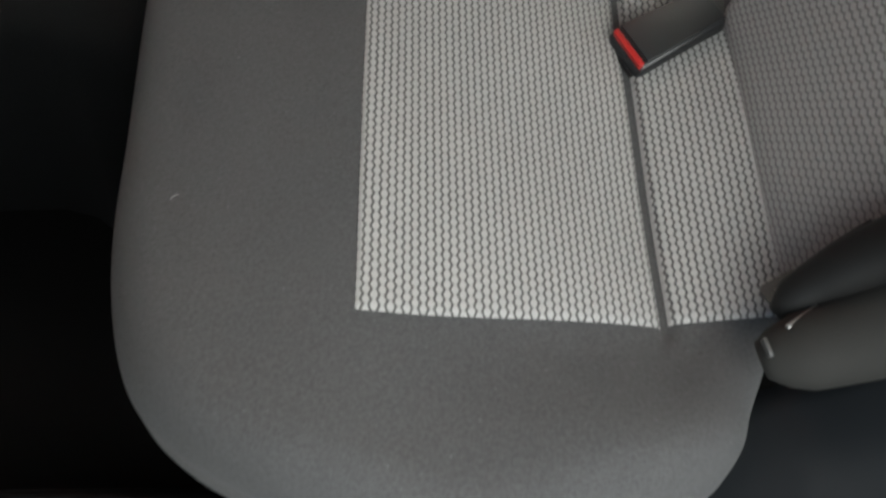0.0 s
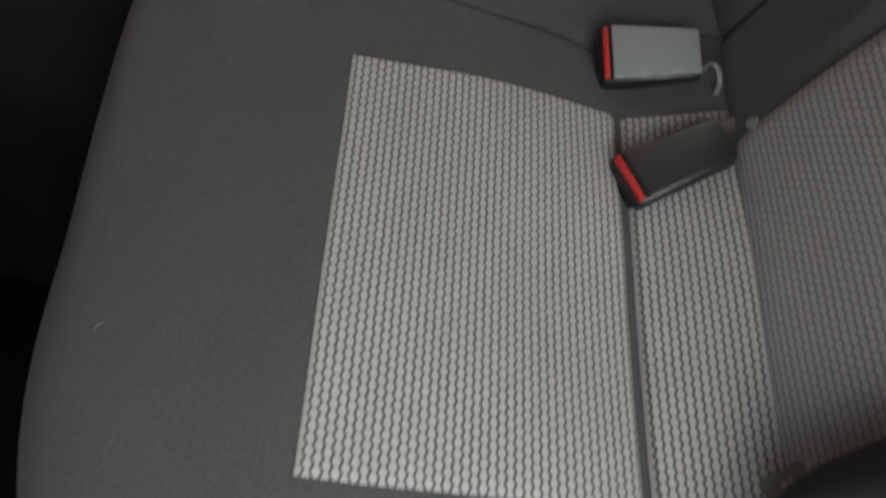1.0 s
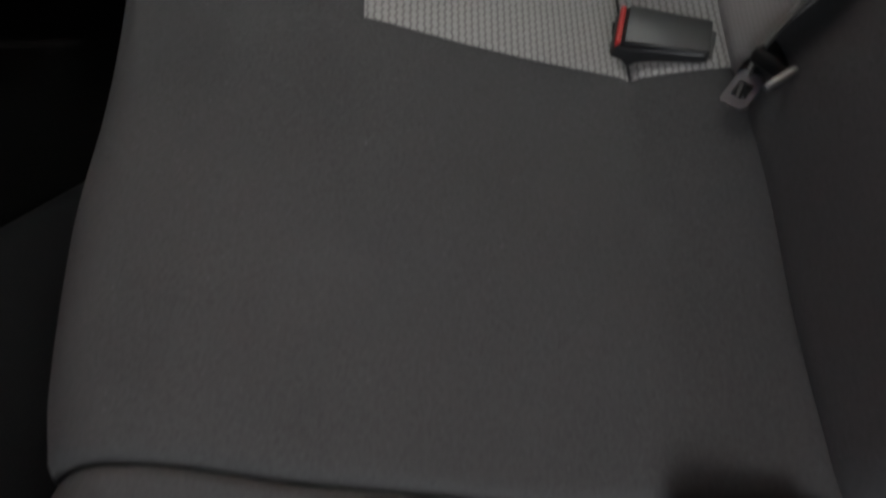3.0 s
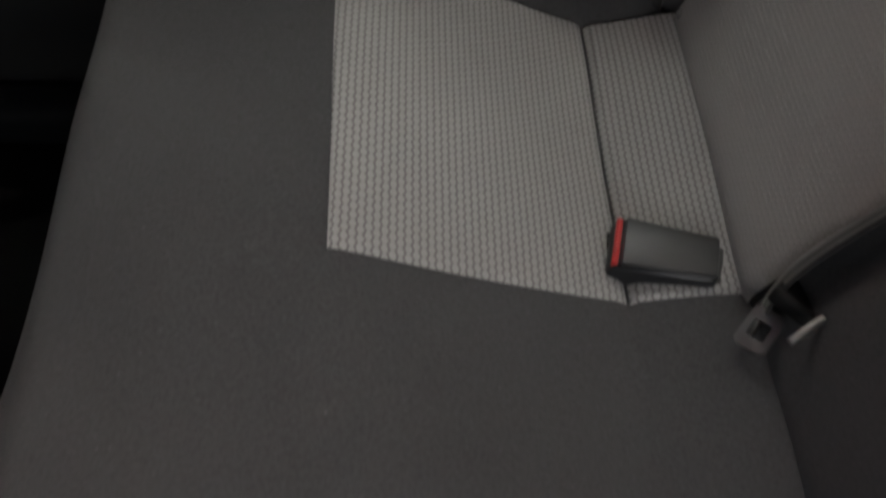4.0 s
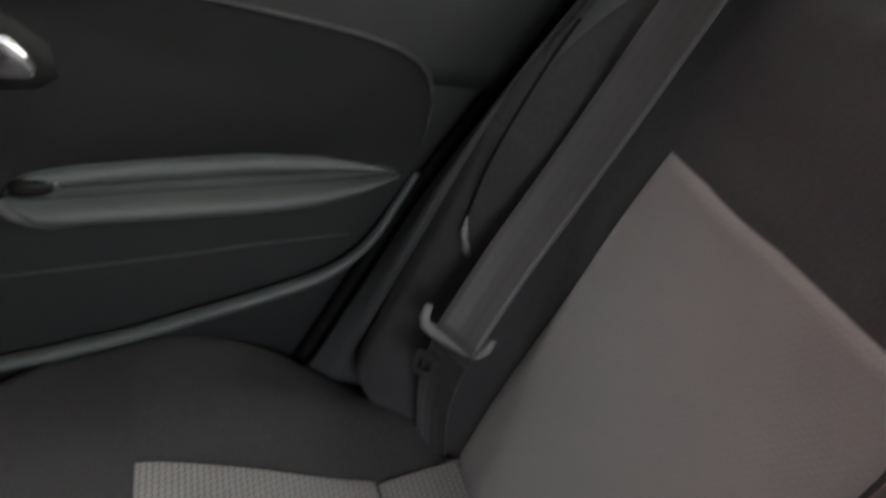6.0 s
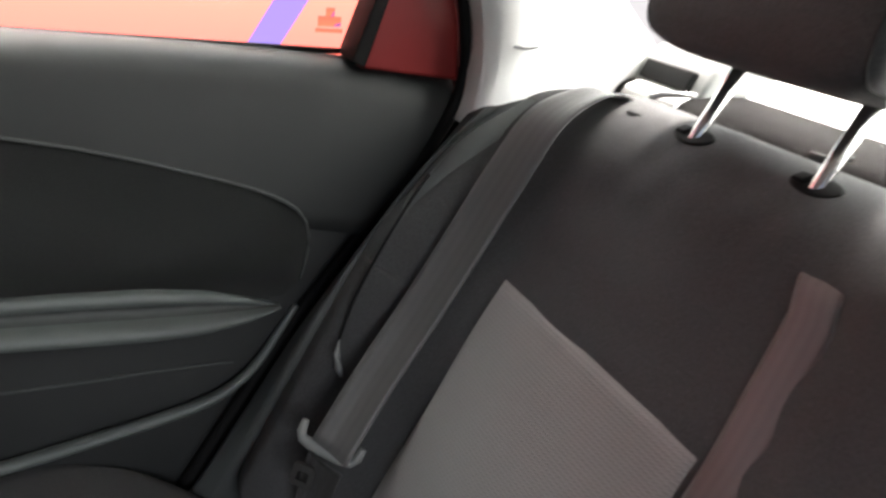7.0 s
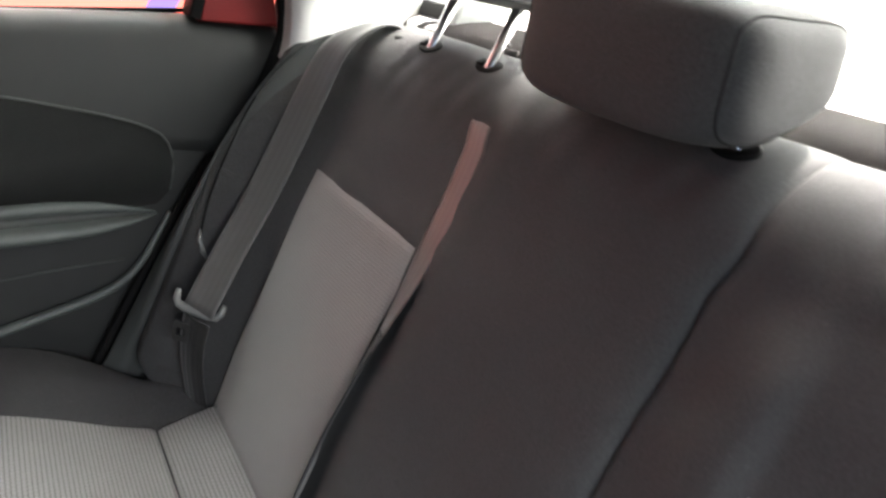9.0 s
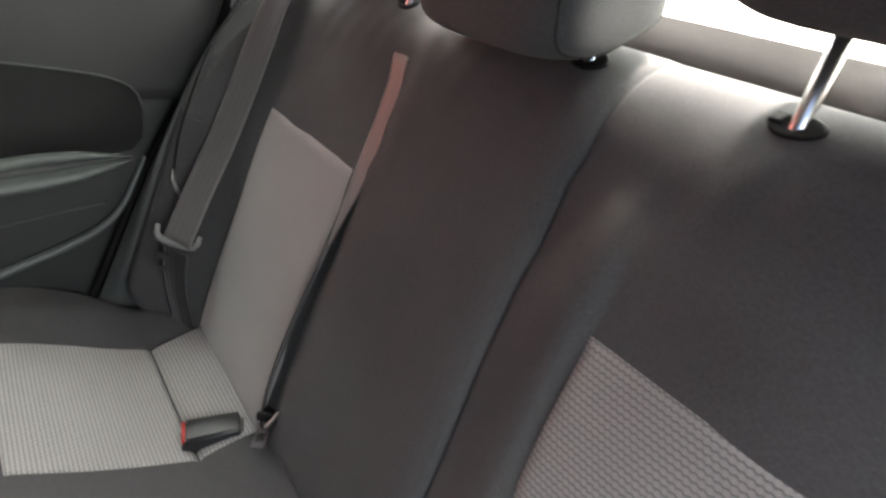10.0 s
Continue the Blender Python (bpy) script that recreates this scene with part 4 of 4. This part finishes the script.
# ---------------------------------------------------------------- side trims, pillars, shelf
def side_trim():
    """Moulded trim between the door opening and the backrest."""
    root = tagged(new("side_trim"), "dark moulded trim between door opening and backrest", "car trim", kind="structure")
    line1 = spline([(0.243, 0.630, 0.12), (0.312, 0.630, 0.30), (0.351, 0.630, 0.364), (0.404, 0.630, 0.453), (0.459, 0.630, 0.542), (0.521, 0.630, 0.630), (0.585, 0.628, 0.719), (0.618, 0.618, 0.775)], 60)
    line2 = spline([(0.42, 0.605, 0.12), (0.445, 0.600, 0.34), (0.456, 0.582, 0.43), (0.480, 0.566, 0.550), (0.500, 0.566, 0.614), (0.544, 0.568, 0.700), (0.580, 0.570, 0.750), (0.608, 0.572, 0.775), (0.665, 0.574, 0.806)], 60)
    k = np.linspace(0, 1, 28)
    pts = line1[:, None] * (1 - k[None, :, None]) + line2[:, None] * k[None, :, None]
    pts = pts + np.interp(k, [0, 0.08, 0.36, 0.46, 0.54, 0.8, 1], [0, 0.010, 0.017, 0.016, 0.006, 0.004, 0])[None, :, None] * np.array([-0.75, -0.55, 0.30])
    skirt1 = line1 + np.array([0.03, 0.05, -0.01])
    skirt2 = line2 + np.array([0.05, 0.01, -0.02])
    pts = np.concatenate([skirt1[:, None], pts, skirt2[:, None]], 1)
    sheet("side_panel", pts, M_TRIM, root)
    # Black tube stands in for the shade in the groove
    part("trim_seam", tube(line2[24:50] + np.array([-0.004, -0.006, 0.003]), 0.0015, 8), M_RUBBER, root, "black strip drawn as the groove's shade beside the seat cloth")
    # small pale sliver where the trim is parted
    part("trim_clip", tube([(0.474, 0.548, 0.566), (0.472, 0.546, 0.552), (0.474, 0.546, 0.536), (0.479, 0.548, 0.524)], [0.001, 0.0035, 0.004, 0.002], 10), M_GREYPL, root, "pale plastic clip")


side_trim()


def pillar():
    root = tagged(new("pillar_trim"), "pale grey plastic trim of the rear roof pillar", "car trim", kind="structure")
    e1 = spline([(0.612, 0.600, 0.768), (0.622, 0.608, 0.800), (0.626, 0.612, 0.850), (0.612, 0.612, 0.905), (0.585, 0.605, 0.965), (0.53, 0.58, 1.06), (0.46, 0.55, 1.16), (0.35, 0.51, 1.29)], 50)
    e2 = spline([(0.640, 0.590, 0.770), (0.655, 0.592, 0.800), (0.660, 0.592, 0.850), (0.645, 0.590, 0.905), (0.618, 0.580, 0.965), (0.57, 0.55, 1.06), (0.51, 0.52, 1.16), (0.42, 0.48, 1.29)], 50)
    e3 = spline([(0.74, 0.600, 0.765), (0.735, 0.604, 0.80), (0.725, 0.602, 0.85), (0.70, 0.598, 0.905), (0.665, 0.585, 0.965), (0.61, 0.555, 1.06), (0.55, 0.525, 1.16), (0.47, 0.485, 1.29)], 50)
    e4 = spline([(0.90, 0.600, 0.765), (0.87, 0.602, 0.80), (0.825, 0.600, 0.85), (0.762, 0.596, 0.905), (0.712, 0.585, 0.965), (0.655, 0.558, 1.06), (0.60, 0.53, 1.16), (0.53, 0.49, 1.29)], 50)
    part("body_edge", tube(e4[e4[:, 2] > 0.935] + np.array([0.004, 0.006, 0.0]), 0.006, 12), M_REDPAINT, root, "red painted body edge")
    back1 = e1 + np.array([0.0, 0.05, 0.0])
    cols = [back1, e1 + np.array([0.002, 0.006, 0]), e1, e1 * 0.6 + e2 * 0.4 + np.array([0, -0.004, 0]), e2, e2 * 0.7 + e3 * 0.3, e3, e3 * 0.5 + e4 * 0.5, e4, e4 + np.array([0.05, 0.06, 0])]
    sheet("pillar_panel", np.stack(cols, 1), M_TRIMWHITE, root)
    part("moulding_line", tube(spline([(0.648, 0.5905, 0.853), (0.662, 0.5905, 0.8515), (0.676, 0.5925, 0.853)], 12), 0.0012, 8), M_TRIM, root, "short curved moulding line")


pillar()


def shelf():
    root = tagged(new("parcel_shelf"), "dark felt parcel shelf behind the backrest", "parcel shelf", kind="structure")
    prof = spline([(0.772, 0.60), (0.774, 0.760), (0.780, 0.800), (0.790, 0.818), (0.806, 0.826), (0.83, 0.829), (0.868, 0.829)], 50)
    ys = np.linspace(-0.66, 0.60, 30)
    # Shaded front and sunlit rear of the shelf are painted as two colours
    sheet("shelf_edge", np.array([[(x, yy, z) for x, z in prof] for yy in ys]), M_SHELF, root, "felt edge, shade put into its near-black colour")
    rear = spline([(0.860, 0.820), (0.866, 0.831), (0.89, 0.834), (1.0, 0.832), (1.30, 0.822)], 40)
    sheet("shelf_board", np.array([[(x, yy, z) for x, z in rear] for yy in ys]), M_TRIMWHITE, root, "rear board, sun glare put into its white colour")
    part("board_slit", tube([(0.896, 0.372, 0.8345), (0.893, 0.342, 0.8345), (0.893, 0.310, 0.8345)], 0.0013, 8), M_BLACK, root, "thin dark slit")
    part("lifting_cord", tube(spline([(0.985, 0.390, 0.835), (0.995, 0.415, 0.872), (1.0, 0.487, 0.914), (1.01, 0.56, 0.985), (1.02, 0.60, 1.06)], 24), 0.0013, 8), M_BLACK, root, "thin black lifting cord")
    part("shelf_clip", block(0.008, 0.020, 0.008, (0.789, 0.322, 0.8175), 0.002, 2, pose(0, 0, 0, 0, 25, 12)), M_BLACK, root, "small black clip")
    return root


shelf()

guide_box = thing("belt_guide", "grey belt guide beside the shelf, a black block for its slot", "belt guide")
part("bezel", prism([(0.802, 0.806), (0.806, 0.826), (0.818, 0.852), (0.836, 0.864), (0.90, 0.862), (0.90, 0.80)], 0.492, 0.606, 0.006, 3), M_GREYPL, guide_box)
# Solid black block puts in the darkness of the slot
part("slot", block(0.010, 0.080, 0.021, bevel=0.003, turn=pose(0.8105, 0.550, 0.838, 0, 25, 0)), M_RUBBER, guide_box, "black block drawn as the slot's dark opening")
part("slot_lip", prism([(0.780, 0.812), (0.800, 0.816), (0.808, 0.824), (0.802, 0.827), (0.786, 0.822)], 0.500, 0.585, 0.002, 2), M_TRIMWHITE, guide_box, "pale lip under the slot")

lock = thing("backrest_release", "black release disc with a bright lever on the backrest", "release lever")
part("collar", tube([(0.738, 0.478, 0.806), (0.739, 0.478, 0.8135), (0.739, 0.478, 0.8145)], [0.023, 0.022, 0.017], 22), M_BLACK, lock)
part("lever", tube([(0.770, 0.520, 0.806), (0.772, 0.520, 0.822), (0.774, 0.505, 0.828), (0.780, 0.470, 0.834)], [0.006, 0.006, 0.006, 0.004], 12, 0.6), M_STEEL, lock, "bright lever")

# ---------------------------------------------------------------- shell of the car
floor_ob = tagged(new("floor"), "black carpeted car floor", "car floor", kind="structure")
part("carpet", block(1.5, 1.36, 0.04, (-0.05, 0, 0.0), 0.005), M_CARPET, floor_ob)
ts = np.linspace(-0.95, 0.12, 30)
prof = spline([(-0.20, 0.02), (-0.17, 0.10), (-0.12, 0.185), (-0.04, 0.205), (0.06, 0.205), (0.13, 0.185), (0.18, 0.10), (0.21, 0.02)], 40)
tagged(sheet("floor_tunnel", np.array([[(x, a * (1 + 0.42 * smooth(-0.17, -0.03, x)), b * (1 + 0.30 * smooth(-0.35, 0.05, x))) for a, b in prof] for x in ts]), M_TUNNEL), "raised carpeted tunnel along the car floor", "car floor", kind="structure")
part("far_sill", block(0.9, 0.06, 0.06, (-0.25, 0.61, 0.07), 0.02, 4), M_SILL, floor_ob, "blue-black sill plastic")

near_side = tagged(new("side_trim"), "blue-black moulded sill and wheel-arch trim by the open door", "car trim", kind="structure")
a1 = spline([(-0.15, -0.545, 0.19), (0.0, -0.548, 0.20), (0.06, -0.560, 0.212), (0.10, -0.582, 0.22), (0.20, -0.621, 0.25), (0.30, -0.613, 0.275), (0.350, -0.590, 0.292), (0.372, -0.570, 0.298), (0.400, -0.550, 0.302), (0.420, -0.520, 0.304), (0.445, -0.508, 0.308), (0.48, -0.505, 0.335), (0.54, -0.505, 0.43), (0.62, -0.510, 0.58), (0.71, -0.525, 0.78)], 60)
a2 = spline([(-0.15, -0.84, 0.13), (0.0, -0.84, 0.14), (0.10, -0.84, 0.16), (0.20, -0.84, 0.19), (0.32, -0.82, 0.24), (0.40, -0.80, 0.28), (0.47, -0.79, 0.295), (0.54, -0.77, 0.305), (0.62, -0.74, 0.33), (0.68, -0.70, 0.48), (0.70, -0.66, 0.74)], 60)
kk = np.linspace(0, 1, 16)[None, :, None]
pts = a1[:, None] * (1 - kk) + a2[:, None] * kk + np.sin(kk * math.pi) * np.array([-0.01, 0, 0.012]) + np.sin(kk * math.pi * 3) * np.array([0, 0, 0.004])
pts = np.concatenate([(a1 + np.array([0.03, 0.02, -0.08]))[:, None], pts, (a2 + np.array([0, -0.02, -0.2]))[:, None]], 1)
sheet("sill_panel", pts, M_SILL, near_side)

# Unseen wall, added to close the front and keep sky light out
shell = tagged(new("wall_front"), "unseen dark wall added at the cabin front to block light", "wall", kind="structure")
part("panel", block(0.05, 1.5, 1.7, (-0.80, 0, 0.50), 0.01), M_CARPET, shell)
# Unseen wall, carried into the door opening to cut its light
near_wall = tagged(new("wall_near"), "unseen dark body side before the open door, widened to block light", "wall", kind="structure")
part("panel", block(0.86, 0.04, 1.66, (-0.36, -0.70, 0.48), 0.01), M_CARPET, near_wall)
# Unseen dark panel, added to keep side light off the headrests
rear_near = tagged(new("wall_near"), "unseen dark body side behind the open door, added to block light", "wall", kind="structure")
part("light_block_panel", prism([(0.70, 0.30), (1.36, 0.30), (1.36, 0.80), (0.96, 1.30), (0.44, 1.30), (0.64, 0.98), (0.69, 0.85), (0.69, 0.76)], -0.72, -0.67), M_CARPET, rear_near, smooth=False)
far_wall = tagged(new("wall_far"), "dark body side behind the door and trim", "wall", kind="structure")
part("lower_side", block(2.1, 0.03, 1.14, (0.25, 0.725, 0.22), 0.005), M_CARPET, far_wall)
part("rear_side", prism([(0.60, 0.60), (0.88, 0.60), (0.86, 0.80), (0.80, 0.87), (0.70, 0.98), (0.52, 1.30), (0.40, 1.30), (0.60, 0.97), (0.64, 0.85)], 0.665, 0.72), M_CARPET, far_wall)
# Unseen roof; height, rear edge and grey set to limit sun and bounce
roof = tagged(new("ceiling"), "unseen grey roof lining, its rear edge set to shape sunlight", "car roof", kind="structure")
part("lining", block(1.757, 1.36, 0.04, (0.0535, 0, 1.30), 0.002), M_HEADLINER, roof)
tailg = tagged(new("window_1"), "rear window of the car, bright with daylight", "car window", kind="structure")
rg = part("pane", block(0.62, 1.15, 0.004, (1.13, 0, 1.04), 0), M_GLASS, None)
rg.data.transform(Matrix.Translation((1.13, 0, 1.04)) @ Matrix.Rotation(radians(51), 4, "Y") @ Matrix.Translation((-1.13, 0, -1.04)))
rg.parent = tailg
rg.visible_shadow = False
part("lower_frame", block(0.06, 1.36, 0.10, (1.32, 0, 0.77), 0.02), M_BLACK, tailg)

# ---------------------------------------------------------------- outside
ground = tagged(part("ground", block(60, 60, 0.1, (0, 0, -0.40), 0), M_GROUND), "grey asphalt ground outside the car", "ground", kind="structure")


def outside():
    """Wall beyond the far window: daylight painted as glow, unseen upper part added for red light."""
    m, nodes, links, b = material("glowing_orange_wall")
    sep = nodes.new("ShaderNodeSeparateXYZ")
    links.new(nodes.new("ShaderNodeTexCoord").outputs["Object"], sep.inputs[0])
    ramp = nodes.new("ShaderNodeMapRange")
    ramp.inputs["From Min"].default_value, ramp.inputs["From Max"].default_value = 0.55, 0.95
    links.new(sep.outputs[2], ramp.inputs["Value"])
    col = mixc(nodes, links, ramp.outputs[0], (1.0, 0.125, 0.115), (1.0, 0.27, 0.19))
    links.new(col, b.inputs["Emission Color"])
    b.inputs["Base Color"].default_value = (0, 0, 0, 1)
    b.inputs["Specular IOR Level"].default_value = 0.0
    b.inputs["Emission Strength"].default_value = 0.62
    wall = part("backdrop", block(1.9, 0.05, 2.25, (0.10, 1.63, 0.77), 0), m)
    tagged(wall, "orange and yellow wall beyond the window, made to glow", "backdrop", kind="structure")
    # Post: daylight painted as glow, placed and slanted to fit the camera's view
    post = part("backdrop_post", prism([(0.44, 0.45), (0.502, 0.45), (0.79, 0.93), (0.722, 0.93)], 1.585, 1.603), glowing("glowing_violet_post", (0.42, 0.30, 1.0), 0.26))
    tagged(post, "slanting violet post before the orange wall, made to glow", "post", kind="structure")

    # White glowing panel added in place of the overexposed outdoors
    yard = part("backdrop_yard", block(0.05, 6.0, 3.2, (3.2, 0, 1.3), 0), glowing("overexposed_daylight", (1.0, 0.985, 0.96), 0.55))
    tagged(yard, "overexposed white daylight behind the car", "backdrop", kind="structure")


outside()
